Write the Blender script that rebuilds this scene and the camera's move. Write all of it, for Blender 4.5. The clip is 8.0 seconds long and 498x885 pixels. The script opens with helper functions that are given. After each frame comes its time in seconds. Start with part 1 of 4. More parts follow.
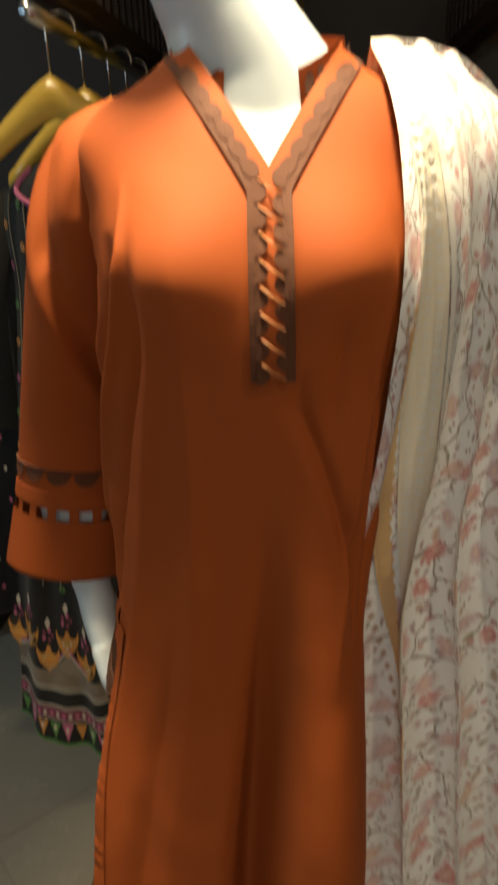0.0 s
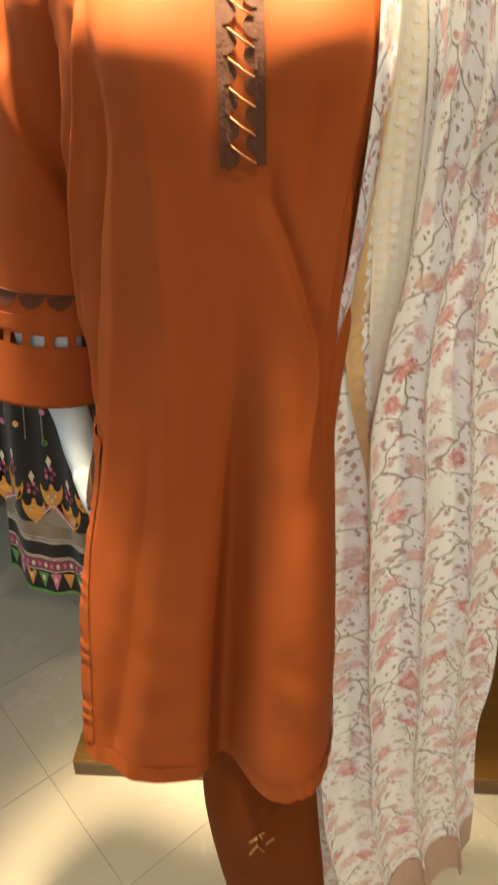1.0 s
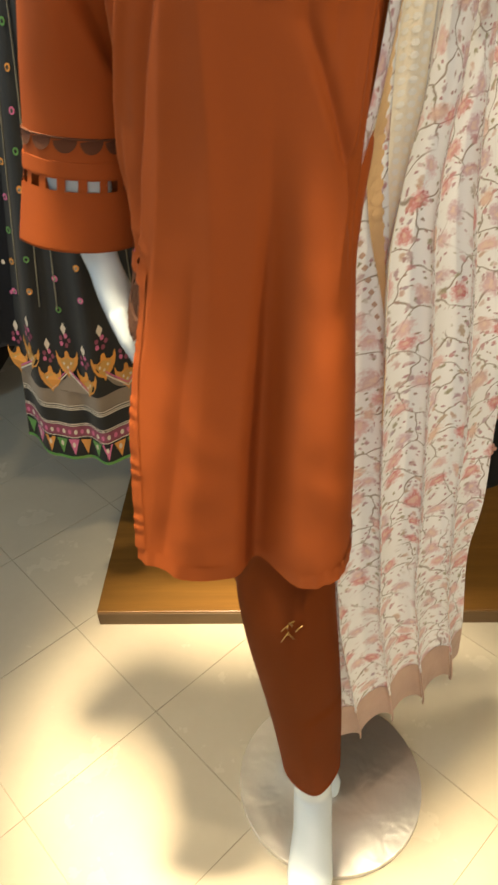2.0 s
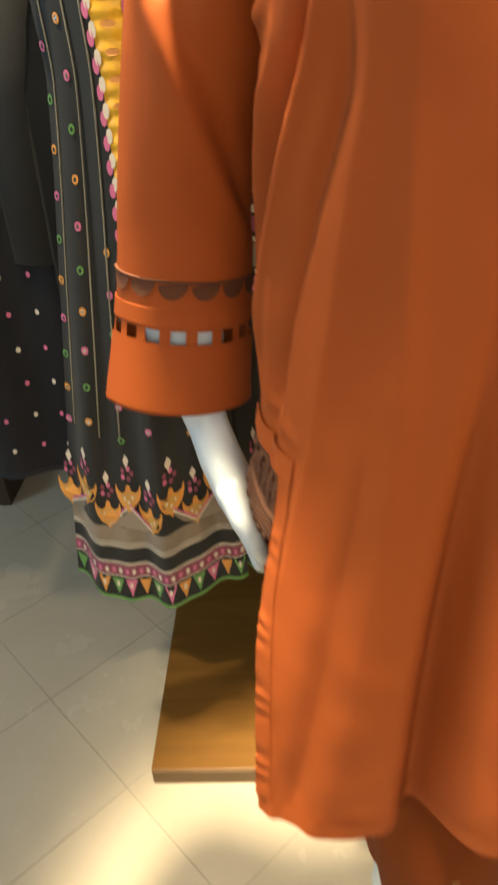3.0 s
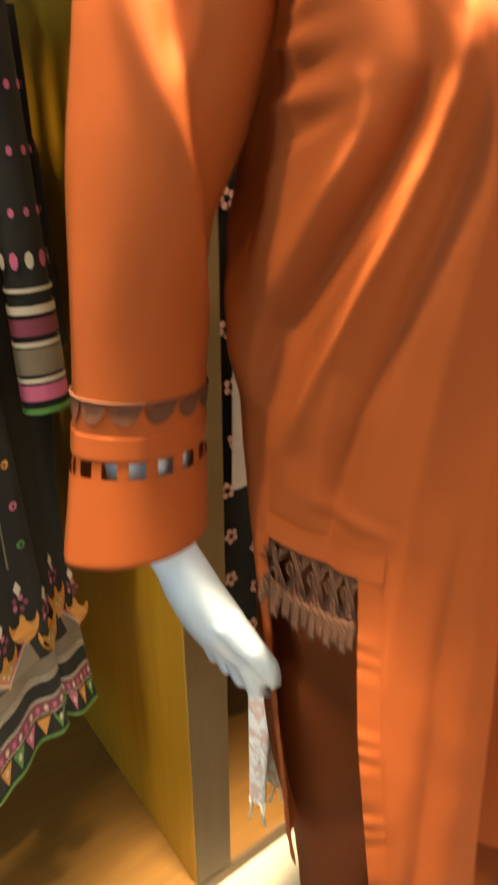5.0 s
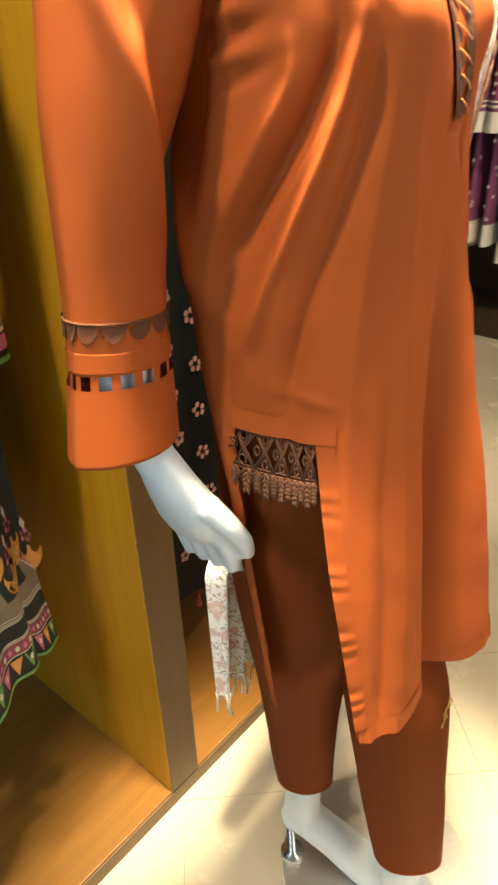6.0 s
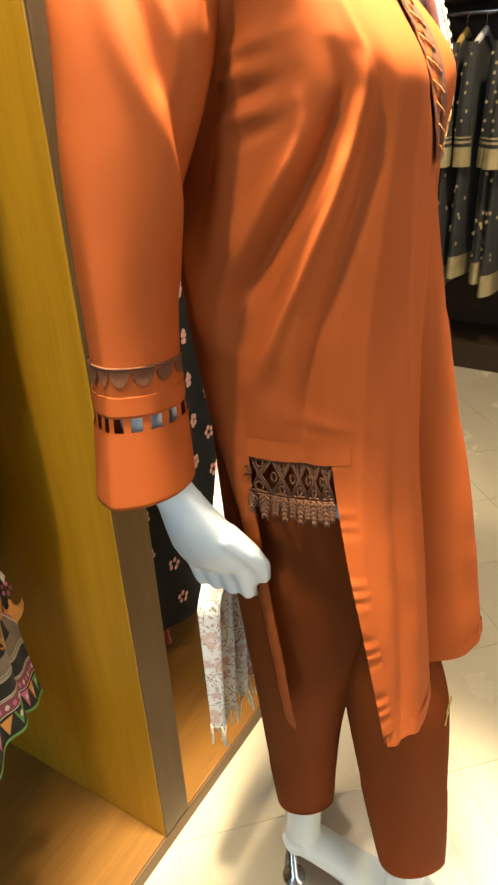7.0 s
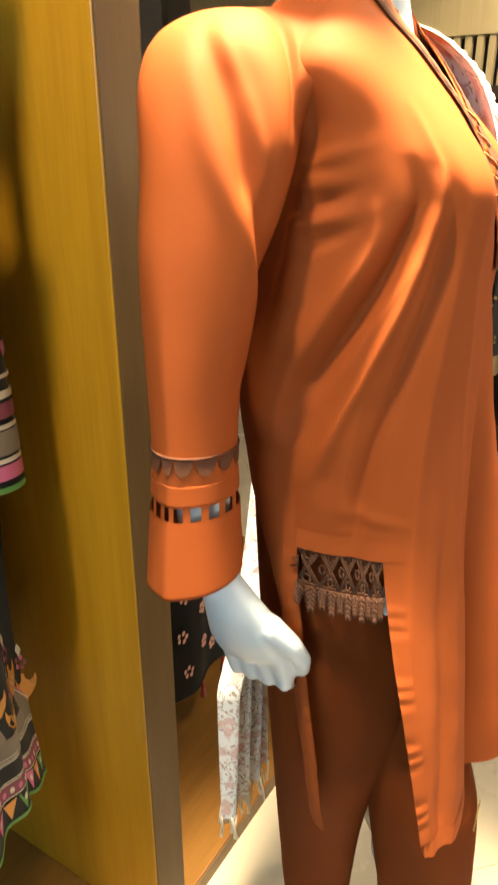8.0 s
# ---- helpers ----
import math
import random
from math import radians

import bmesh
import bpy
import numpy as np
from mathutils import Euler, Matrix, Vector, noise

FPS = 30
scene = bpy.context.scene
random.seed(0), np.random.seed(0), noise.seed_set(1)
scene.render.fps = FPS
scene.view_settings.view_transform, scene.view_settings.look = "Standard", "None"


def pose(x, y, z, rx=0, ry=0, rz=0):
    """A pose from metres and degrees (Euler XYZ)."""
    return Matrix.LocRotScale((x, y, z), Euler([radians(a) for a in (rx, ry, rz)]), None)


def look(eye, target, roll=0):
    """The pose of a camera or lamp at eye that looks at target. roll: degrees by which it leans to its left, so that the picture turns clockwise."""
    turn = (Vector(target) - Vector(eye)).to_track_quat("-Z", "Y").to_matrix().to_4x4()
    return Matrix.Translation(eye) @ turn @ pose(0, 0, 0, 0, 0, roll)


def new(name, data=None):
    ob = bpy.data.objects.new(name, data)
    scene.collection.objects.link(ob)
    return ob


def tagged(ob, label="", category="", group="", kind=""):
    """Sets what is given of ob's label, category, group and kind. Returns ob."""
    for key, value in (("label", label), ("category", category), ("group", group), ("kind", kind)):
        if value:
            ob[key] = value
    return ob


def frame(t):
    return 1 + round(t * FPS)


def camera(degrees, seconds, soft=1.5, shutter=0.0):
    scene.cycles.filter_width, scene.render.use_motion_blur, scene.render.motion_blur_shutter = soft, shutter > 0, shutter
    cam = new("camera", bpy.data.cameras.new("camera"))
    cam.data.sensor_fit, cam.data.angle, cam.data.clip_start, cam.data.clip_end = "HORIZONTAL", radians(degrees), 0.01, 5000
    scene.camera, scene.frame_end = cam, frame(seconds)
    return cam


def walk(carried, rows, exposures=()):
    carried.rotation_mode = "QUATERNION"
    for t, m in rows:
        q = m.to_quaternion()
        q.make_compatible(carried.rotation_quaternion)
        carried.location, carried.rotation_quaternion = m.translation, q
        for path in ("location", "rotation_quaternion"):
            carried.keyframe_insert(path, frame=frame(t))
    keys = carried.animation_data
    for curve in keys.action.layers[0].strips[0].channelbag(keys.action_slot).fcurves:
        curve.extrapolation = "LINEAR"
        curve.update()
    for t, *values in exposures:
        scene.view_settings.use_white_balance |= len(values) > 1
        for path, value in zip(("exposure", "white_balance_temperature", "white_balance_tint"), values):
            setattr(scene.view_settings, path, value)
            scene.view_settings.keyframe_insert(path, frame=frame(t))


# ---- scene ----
cam = camera(39.3, 8.0, 2.4, 0.5)
PATH = [
    (0.0, (0.108, 0.1685, 1.4321), (-0.1037, 2.1773, 0.6664), -2.0),
    (0.5, (0.1112, 0.1652, 1.3846), (-0.0767, 2.0606, 0.3661), -1.6),
    (1.0, (0.1199, 0.1318, 1.3619), (-0.0454, 2.012, 0.3132), -1.8),
    (1.2, (0.1199, 0.1166, 1.3532), (-0.0097, 1.9548, 0.2268), -1.6),
    (2.3, (0.0346, 0.0, 1.336), (-0.0518, 1.7194, 0.0313), -2.8),
    (2.5, (0.013, 0.0421, 1.3392), (-0.1037, 1.7939, 0.081), -2.9),
    (3.0, (-0.068, 0.2398, 1.35), (-0.1847, 2.066, 0.202), -4.0),
    (3.5, (-0.1188, 0.3521, 1.3511), (-0.1069, 2.214, 0.257), -3.1),
    (4.0, (-0.2182, 0.432, 1.3576), (0.3229, 2.241, 0.3089), -2.1),
    (4.5, (-0.3089, 0.4568, 1.364), (0.6361, 2.1557, 0.4223), -1.4),
    (5.0, (-0.3791, 0.418, 1.3554), (0.7722, 1.9462, 0.3542), -0.0),
    (5.2, (-0.412, 0.379, 1.352), (0.680, 1.737, 0.371), -1.3),
    (6.3, (-0.5519, 0.378, 1.3694), (0.9234, 1.5293, 0.2905), -2.7),
    (6.5, (-0.5702, 0.4039, 1.3748), (0.9472, 1.5163, 0.3143), -3.6),
    (7.0, (-0.6048, 0.4428, 1.3781), (0.9947, 1.472, 0.3542), -3.1),
    (7.5, (-0.6318, 0.4795, 1.3856), (1.0292, 1.4915, 0.446), -1.0),
    (8.0, (-0.6253, 0.5011, 1.404), (1.0627, 1.5433, 0.5508), 0.1),
]
walk(cam, [(t, look(eye, target, roll)) for t, eye, target, roll in PATH],
     [(0, -2.1), (0.3, -1.75), (0.6, -1.25), (1.2, -0.95), (2.4, -0.75), (3.0, -0.5), (3.5, -0.25), (4.5, -0.35), (8, -0.35)])

# ---- light ----
world = bpy.data.worlds.new("world")
world.use_nodes = True
scene.world = world
world.node_tree.nodes["Background"].inputs[0].default_value = (0.55, 0.62, 0.75, 1)
world.node_tree.nodes["Background"].inputs[1].default_value = 0.05


def spot(name, place, target, watts, degrees, blend, size, colour):
    data = bpy.data.lights.new(name, "SPOT")
    data.energy, data.spot_size, data.spot_blend, data.shadow_soft_size, data.color = watts, radians(degrees), blend, size, colour
    ob = new(name, data)
    ob.matrix_world = look(place, target)
    return ob


WARM = (1.0, 0.80, 0.50)
# place, target, watts, cone in degrees, softness of the cone, radius of the source
SPOTS = [((0.03, 0.81, 2.78), (0.03, 0.76, 1.40), 2200, 26, 0.9, 0.10), ((-0.78, 0.96, 2.78), (0.0, 1.05, 1.1), 200, 46, 0.7, 0.04),
         ((1.7, 0.7, 2.78), (2.6, 1.3, 0.8), 190, 75, 0.6, 0.05), ((-0.72, 0.25, 2.78), (-0.85, 0.60, 0.0), 85, 76, 1.0, 0.08),
         ((1.35, 0.2, 2.78), (0.5, 0.72, 0.7), 170, 70, 0.6, 0.06)]
for place, target, watts, cone, blend, size in SPOTS:
    spot("spot_lamp", place, target, watts, cone, blend, size, WARM)


def area(name, place, target, watts, sx, sy, colour):
    data = bpy.data.lights.new(name, "AREA")
    data.shape, data.size, data.size_y, data.energy, data.color = "RECTANGLE", sx, sy, watts, colour
    ob = new(name, data)
    ob.matrix_world = look(place, target)
    return ob


area("shopfront_light", (-2.7, 0.55, 1.9), (0, 0.8, 1.1), 36, 0.8, 0.8, (0.50, 0.78, 1.0))
# added fill from behind the camera for the shirt front; no window there
area("front_fill_light", (0.3, -2.95, 1.75), (0.3, 0.8, 1.2), 78, 2.4, 1.4, (1.0, 0.90, 0.76))
# added soft overhead fill, without any lamp panel in the ceiling
area("overhead_fill_light", (0.3, -0.8, 2.76), (0.3, -0.8, 0), 20, 2.4, 2.4, (1.0, 0.92, 0.80))


# ---- materials ----
def nodes(name):
    m = bpy.data.materials.new(name)
    m.use_nodes = True
    t = m.node_tree
    return m, t, t.nodes["Principled BSDF"]


def add(t, kind, **values):
    n = t.nodes.new(kind)
    for k, v in values.items():
        n.inputs[k.replace("_", " ")].default_value = v
    return n


def ramp(t, stops):
    n = t.nodes.new("ShaderNodeValToRGB")
    while len(n.color_ramp.elements) < len(stops):
        n.color_ramp.elements.new(0.5)
    for e, (p, c) in zip(n.color_ramp.elements, stops):
        e.position, e.color = p, (*c, 1)
    return n


def math_node(t, op, a, b=None):
    n = t.nodes.new("ShaderNodeMath")
    n.operation = op
    for k, v in ((0, a), (1, b)):
        if v is None:
            continue
        if isinstance(v, (int, float)):
            n.inputs[k].default_value = v
        else:
            t.links.new(v, n.inputs[k])
    return n.outputs[0]


def mix(t, f, a, b):
    n = t.nodes.new("ShaderNodeMix")
    n.data_type = "RGBA"
    for k, v in ((0, f), (6, a), (7, b)):
        if isinstance(v, (int, float)):
            n.inputs[k].default_value = v
        elif isinstance(v, tuple):
            n.inputs[k].default_value = (*v, 1)
        else:
            t.links.new(v, n.inputs[k])
    return n.outputs[2]


def fabric(name, colour, rough=0.6, weave=900.0, spread=0.12, sheen=0.15, bump=0.25):
    m, t, b = nodes(name)
    co = add(t, "ShaderNodeTexCoord")
    big = add(t, "ShaderNodeTexNoise", Scale=9.0, Detail=5.0)
    fine = add(t, "ShaderNodeTexNoise", Scale=weave, Detail=2.0)
    crumple = add(t, "ShaderNodeTexNoise", Scale=38.0, Detail=4.0)
    for n in (big, fine, crumple):
        t.links.new(co.outputs["Object"], n.inputs["Vector"])
    dark = tuple(c * (1 - spread) for c in colour)
    light = tuple(min(1, c * (1 + spread)) for c in colour)
    c1 = mix(t, big.outputs["Fac"], dark, light)
    c2 = mix(t, math_node(t, "MULTIPLY", fine.outputs["Fac"], 0.25), c1, dark)
    t.links.new(c2, b.inputs["Base Color"])
    b.inputs["Roughness"].default_value = rough
    b.inputs["Sheen Weight"].default_value = sheen
    b.inputs["Sheen Roughness"].default_value = 0.4
    height = math_node(t, "ADD", math_node(t, "MULTIPLY", fine.outputs["Fac"], 0.15), crumple.outputs["Fac"])
    bp = add(t, "ShaderNodeBump", Strength=bump, Distance=0.004)
    t.links.new(height, bp.inputs["Height"])
    t.links.new(bp.outputs[0], b.inputs["Normal"])
    return m


def wood(name, dark, light, rough=0.35, along="z"):
    m, t, b = nodes(name)
    co = add(t, "ShaderNodeTexCoord")
    mp = add(t, "ShaderNodeMapping")
    mp.inputs["Scale"].default_value = {"z": (14, 14, 0.9), "x": (0.9, 14, 14), "y": (14, 0.9, 14)}[along]
    t.links.new(co.outputs["Object"], mp.inputs["Vector"])
    n1 = add(t, "ShaderNodeTexNoise", Scale=2.2, Detail=8.0, Roughness=0.65, Distortion=0.6)
    n2 = add(t, "ShaderNodeTexNoise", Scale=14.0, Detail=4.0)
    for n in (n1, n2):
        t.links.new(mp.outputs[0], n.inputs["Vector"])
    f = math_node(t, "ADD", math_node(t, "MULTIPLY", n1.outputs["Fac"], 0.75), math_node(t, "MULTIPLY", n2.outputs["Fac"], 0.25))
    r = ramp(t, [(0.3, dark), (0.52, tuple((a + c) / 2 for a, c in zip(dark, light))), (0.72, light)])
    t.links.new(f, r.inputs[0])
    t.links.new(r.outputs[0], b.inputs["Base Color"])
    b.inputs["Roughness"].default_value = rough
    bp = add(t, "ShaderNodeBump", Strength=0.12, Distance=0.002)
    t.links.new(n2.outputs["Fac"], bp.inputs["Height"])
    t.links.new(bp.outputs[0], b.inputs["Normal"])
    return m


def plain(name, colour, rough=0.5, metal=0.0, spread=0.06, scale=20.0):
    m, t, b = nodes(name)
    co = add(t, "ShaderNodeTexCoord")
    n = add(t, "ShaderNodeTexNoise", Scale=scale, Detail=4.0)
    t.links.new(co.outputs["Object"], n.inputs["Vector"])
    c = mix(t, n.outputs["Fac"], tuple(v * (1 - spread) for v in colour), tuple(min(1, v * (1 + spread)) for v in colour))
    t.links.new(c, b.inputs["Base Color"])
    b.inputs["Roughness"].default_value, b.inputs["Metallic"].default_value = rough, metal
    return m


RUST = fabric("rust_cotton", (0.30, 0.066, 0.012), 0.72, spread=0.07, sheen=0.0, bump=0.07)
RUST.node_tree.nodes["Principled BSDF"].inputs["Specular IOR Level"].default_value = 0.18
BROWN_TRIM = fabric("brown_trim", (0.09, 0.027, 0.008), 0.85, weave=500, bump=0.6, sheen=0.0)
LACE_TRIM = fabric("brown_lace", (0.085, 0.031, 0.012), 0.85, weave=500, bump=0.6, sheen=0.0)
BLACK_CLOTH = fabric("black_lawn", (0.012, 0.013, 0.013), 0.8, spread=0.35, sheen=0.05)
SKIN = plain("mannequin_gloss", (0.58, 0.66, 0.72), 0.28, 0, 0.03)
PANEL_WOOD = wood("panel_oak", (0.36, 0.17, 0.008), (0.50, 0.26, 0.014), 0.32, "z")
PLANK_WOOD = wood("plank_oak", (0.15, 0.066, 0.012), (0.24, 0.115, 0.022), 0.35, "x")
DARK_WOOD = wood("dark_walnut", (0.03, 0.018, 0.01), (0.06, 0.036, 0.02), 0.5, "x")
PALE_WOOD = wood("pale_ash", (0.48, 0.38, 0.2), (0.62, 0.5, 0.28), 0.45, "z")
HANGER_WOOD = wood("hanger_beech", (0.55, 0.36, 0.1), (0.68, 0.47, 0.16), 0.3, "x")
STEEL = plain("steel", (0.6, 0.6, 0.6), 0.25, 1.0)
WALL = plain("wall_paint", (0.42, 0.40, 0.36), 0.8)
CEILING = plain("ceiling_paint", (0.55, 0.52, 0.48), 0.85)
DARK_EDGE = wood("edge_oak", (0.10, 0.055, 0.018), (0.18, 0.1, 0.035), 0.5, "x")
FRONT_STRIP_WOOD = wood("divider_front_brown", (0.075, 0.043, 0.012), (0.12, 0.068, 0.020), 0.5, "z")
DARK_WALL = plain("dark_laminate", (0.05, 0.042, 0.036), 0.6)


# ---- mesh helpers ----
def part(name, bm, material, parent=None, label="", smooth=True):
    me = bpy.data.meshes.new(name)
    bm.normal_update()
    bm.to_mesh(me)
    bm.free()
    for p in me.polygons:
        p.use_smooth = smooth
    for m in (material if isinstance(material, (list, tuple)) else [material]):
        me.materials.append(m)
    ob = new(name, me)
    if parent is not None:
        ob.parent = parent
    if label:
        ob["label"] = label
    return ob


def box(lo, hi, bevel=0.003, bm=None):
    bm = bm or bmesh.new()
    m = Matrix.Translation([(a + b) / 2 for a, b in zip(lo, hi)]) @ Matrix.Diagonal([*(b - a for a, b in zip(lo, hi)), 1])
    r = bmesh.ops.create_cube(bm, size=1, matrix=m)
    if bevel:
        edges = list({e for v in r["verts"] for e in v.link_edges})
        bmesh.ops.bevel(bm, geom=edges, offset=bevel, segments=2, affect="EDGES", profile=0.5)
    return bm


def grid(fn, us, vs, wrap=False, bm=None, skip=None, mat=0):
    """A sheet of fn(u, v) over the lists us and vs, with u and v as its UV map."""
    bm = bm or bmesh.new()
    uv = bm.loops.layers.uv.verify()
    rows = [[bm.verts.new(fn(u, v)) for u in (us[:-1] if wrap else us)] for v in vs]
    n = len(us)
    for j in range(len(vs) - 1):
        for i in range(n - 1):
            if skip and skip(0.5 * (us[i] + us[i + 1]), 0.5 * (vs[j] + vs[j + 1])):
                continue
            k = (i + 1) % (n - 1) if wrap else i + 1
            f = bm.faces.new((rows[j][i], rows[j][k], rows[j + 1][k], rows[j + 1][i]))
            f.material_index = mat
            for loop, (u, v) in zip(f.loops, ((us[i], vs[j]), (us[i + 1], vs[j]), (us[i + 1], vs[j + 1]), (us[i], vs[j + 1]))):
                loop[uv].uv = (u, v)
    return bm


def steps(a, b, n):
    return [a + (b - a) * i / n for i in range(n + 1)]


def curve(z, table):
    """A smooth line through (z, value) rows given from high z to low z."""
    if z >= table[0][0]:
        return table[0][1]
    for i in range(len(table) - 1):
        (z0, a), (z1, c) = table[i], table[i + 1]
        if z >= z1:
            def slope(k):
                lo, hi = max(k - 1, 0), min(k + 1, len(table) - 1)
                return (table[hi][1] - table[lo][1]) / (table[hi][0] - table[lo][0])
            d = z1 - z0
            f = (z - z0) / d
            return (2 * f ** 3 - 3 * f * f + 1) * a + (f ** 3 - 2 * f * f + f) * d * slope(i) + (3 * f * f - 2 * f ** 3) * c + (f ** 3 - f * f) * d * slope(i + 1)
    return table[-1][1]


def tube(points, radii, n=16, bm=None, flat=1.0, caps=True):
    """A round tube through points with a radius at each; a radius may be a pair (across, along y)."""
    bm = bm or bmesh.new()
    pts = [Vector(p) for p in points]
    rings = []
    for i, p in enumerate(pts):
        d = (pts[min(i + 1, len(pts) - 1)] - pts[max(i - 1, 0)]).normalized()
        x = Vector((1, 0, 0)) if abs(d.x) < 0.9 else Vector((0, 1, 0))
        y = d.cross(x).normalized()
        x = y.cross(d).normalized()
        r = radii[i] if isinstance(radii, (list, tuple)) else radii
        ra, rb = r if isinstance(r, (list, tuple)) else (r, r * flat)
        rings.append([bm.verts.new(p + x * ra * math.cos(a) + y * rb * math.sin(a)) for a in steps(0, 2 * math.pi, n)[:-1]])
    for a, b in zip(rings, rings[1:]):
        for i in range(n):
            bm.faces.new((a[i], a[(i + 1) % n], b[(i + 1) % n], b[i]))
    if caps:
        bm.faces.new(rings[0][::-1])
        bm.faces.new(rings[-1])
    return bm


def empty(name, m, label, category, group="", kind=""):
    ob = new(name)
    ob.matrix_world = m
    return tagged(ob, label, category, group, kind)


def gauss(d, w):
    return math.exp(-(d / w) ** 2)


# ---- setting ----
FRONT = 1.08           # front edge of the fixture
floor = tagged(part("floor", box((-3.2, -3.2, -0.03), (3.3, 3.6, -0.0015), 0), plain("tile_joint", (0.34, 0.29, 0.22), 0.8), smooth=False),
               "beige floor of square polished tiles laid diagonally", "floor", kind="structure")


def wall(name, lo, hi, mat, label):
    return tagged(part(name, box(lo, hi, 0), mat, smooth=False), label, "wall", kind="structure")


wall("wall_north", (-3.2, 3.4, 0), (3.3, 3.55, 2.85), WALL, "grey painted back wall of the shop")
wall("wall_south", (-3.2, -3.2, 0), (3.3, -3.05, 2.85), WALL, "grey painted wall behind the walkway")
wall("wall_west", (-3.2, -3.05, 0), (-3.05, 3.4, 2.85), WALL, "grey painted side wall")
wall("wall_east", (3.15, -3.05, 0), (3.3, 3.4, 2.85), WALL, "grey painted far side wall")
tagged(part("ceiling", box((-3.2, -3.2, 2.85), (3.3, 3.55, 3.0), 0), CEILING, smooth=False), "beige painted shop ceiling", "ceiling", kind="structure")

# display fixture: platform, divider panel, back
fixture = empty("display_fixture", pose(0, 0, 0), "oak-veneered wall display fixture with low platform and tall divider", "display fixture")
part("platform", box((-0.368, FRONT, 0.0), (1.3, 2.0, 0.042), 0.002), PLANK_WOOD, fixture, "honey oak platform board", False)
part("platform_edge", box((-0.366, FRONT - 0.003, 0.0), (1.3, FRONT, 0.038), 0.001), DARK_EDGE, fixture, "dark oak edge strip", False)
part("divider_panel", box((0.0, FRONT - 0.001, 0.042), (0.075, 1.98, 2.4), 0.002), PANEL_WOOD, fixture, "tall honey oak divider panel", False)
# thin strip that colours the divider's front face a darker, duller brown
part("panel_front_strip", box((0.001, FRONT - 0.004, 0.043), (0.074, FRONT - 0.001, 2.4), 0.001), FRONT_STRIP_WOOD, fixture, "dull brown strip on the front of the divider", False)
part("back_panel", box((-0.75, 2.0, 0.0), (1.3, 2.04, 2.6), 0), DARK_WALL, fixture, "dark laminate back panel", False)
part("canopy", box((-0.75, FRONT + 0.1, 2.4), (1.3, 2.04, 2.6), 0.004), DARK_WALL, fixture, "dark laminate canopy", False)

# ---- mannequin and its clothes ----
STAND = pose(0.0585, 0.79, 0, 0, 0, 4)
WIDTH = [(1.525, 0.066), (1.505, 0.095), (1.487, 0.128), (1.46, 0.148), (1.41, 0.142), (1.36, 0.139), (1.27, 0.14), (1.16, 0.143), (1.05, 0.150), (0.9, 0.184), (0.70, 0.206)]
RIGHT_W = [(1.525, 1.0), (1.36, 1.0), (1.27, 0.90), (1.16, 0.74), (1.03, 0.57), (0.78, 0.46), (0.66, 0.43)]
LOBE = [(1.27, 0.0), (1.18, 0.014), (1.0, 0.042), (0.85, 0.046), (0.66, 0.048)]
FRONT_Y = [(1.525, 0.022), (1.505, 0.030), (1.48, 0.050), (1.44, 0.079), (1.40, 0.105), (1.36, 0.124), (1.32, 0.132), (1.28, 0.134), (1.16, 0.134), (1.02, 0.144), (0.86, 0.170), (0.66, 0.198)]
BACK_Y = [(1.525, 0.090), (1.50, 0.105), (1.44, 0.115), (1.36, 0.118), (1.22, 0.120), (1.07, 0.100), (0.95, 0.065), (0.66, 0.055)]
BACK_W = [(1.2, 1.0), (1.04, 0.98), (0.9, 0.84), (0.66, 0.72)]
BACK_0 = [(1.2, 0.0), (1.04, -0.006), (0.66, -0.055)]
SQUARE = [(1.525, 0.9), (1.2, 0.8), (1.05, 0.66), (0.7, 0.34)]
# folds of the shirt: a line of (height, angle) from top to bottom, width in radians, lift
FOLDS = [([(1.385, -0.70), (1.336, -0.83), (1.28, -1.0), (1.22, -1.2), (1.165, -1.38), (1.11, -1.52)], 0.060, 0.011),
         ([(1.36, -0.86), (1.31, -1.06), (1.262, -1.29), (1.222, -1.46), (1.175, -1.63)], 0.11, -0.014),
         ([(1.35, -0.64), (1.29, -0.74), (1.24, -0.88), (1.17, -1.06), (1.11, -1.2), (1.05, -1.29)], 0.075, -0.010),
         ([(1.33, -1.18), (1.27, -1.44), (1.21, -1.64), (1.16, -1.76)], 0.08, 0.008),
         ([(1.31, -0.95), (1.26, -1.17), (1.20, -1.40)], 0.032, 0.0055),
         ([(1.33, -0.55), (1.2, -0.68), (1.05, -0.80), (0.90, -0.82)], 0.10, 0.005),
         ([(1.19, -1.22), (1.12, -1.33), (1.07, -1.38)], 0.05, 0.004),
         ([(1.42, -1.55), (1.33, -1.78), (1.25, -1.98)], 0.13, -0.014),
         ([(1.27, -2.15), (1.21, -2.0), (1.15, -1.95)], 0.12, 0.010),
         ([(1.27, 0.16), (1.2, 0.41), (1.122, 0.71), (1.09, 0.80)], 0.07, -0.008),
         ([(1.27, 0.05), (1.2, 0.28), (1.122, 0.60), (1.09, 0.68)], 0.080, 0.001),
         ([(1.34, 0.64), (1.20, 0.60), (1.08, 0.56)], 0.05, 0.005),
         ([(1.36, 0.86), (1.22, 0.86), (1.08, 0.95)], 0.06, -0.006),
         ([(1.33, 0.38), (1.24, 0.36)], 0.06, -0.004),
         ([(1.30, -0.36), (1.12, -0.30), (0.90, -0.24), (0.70, -0.22)], 0.10, 0.005),
         ([(1.02, -0.42), (0.86, -0.40), (0.70, -0.44)], 0.10, -0.006)]
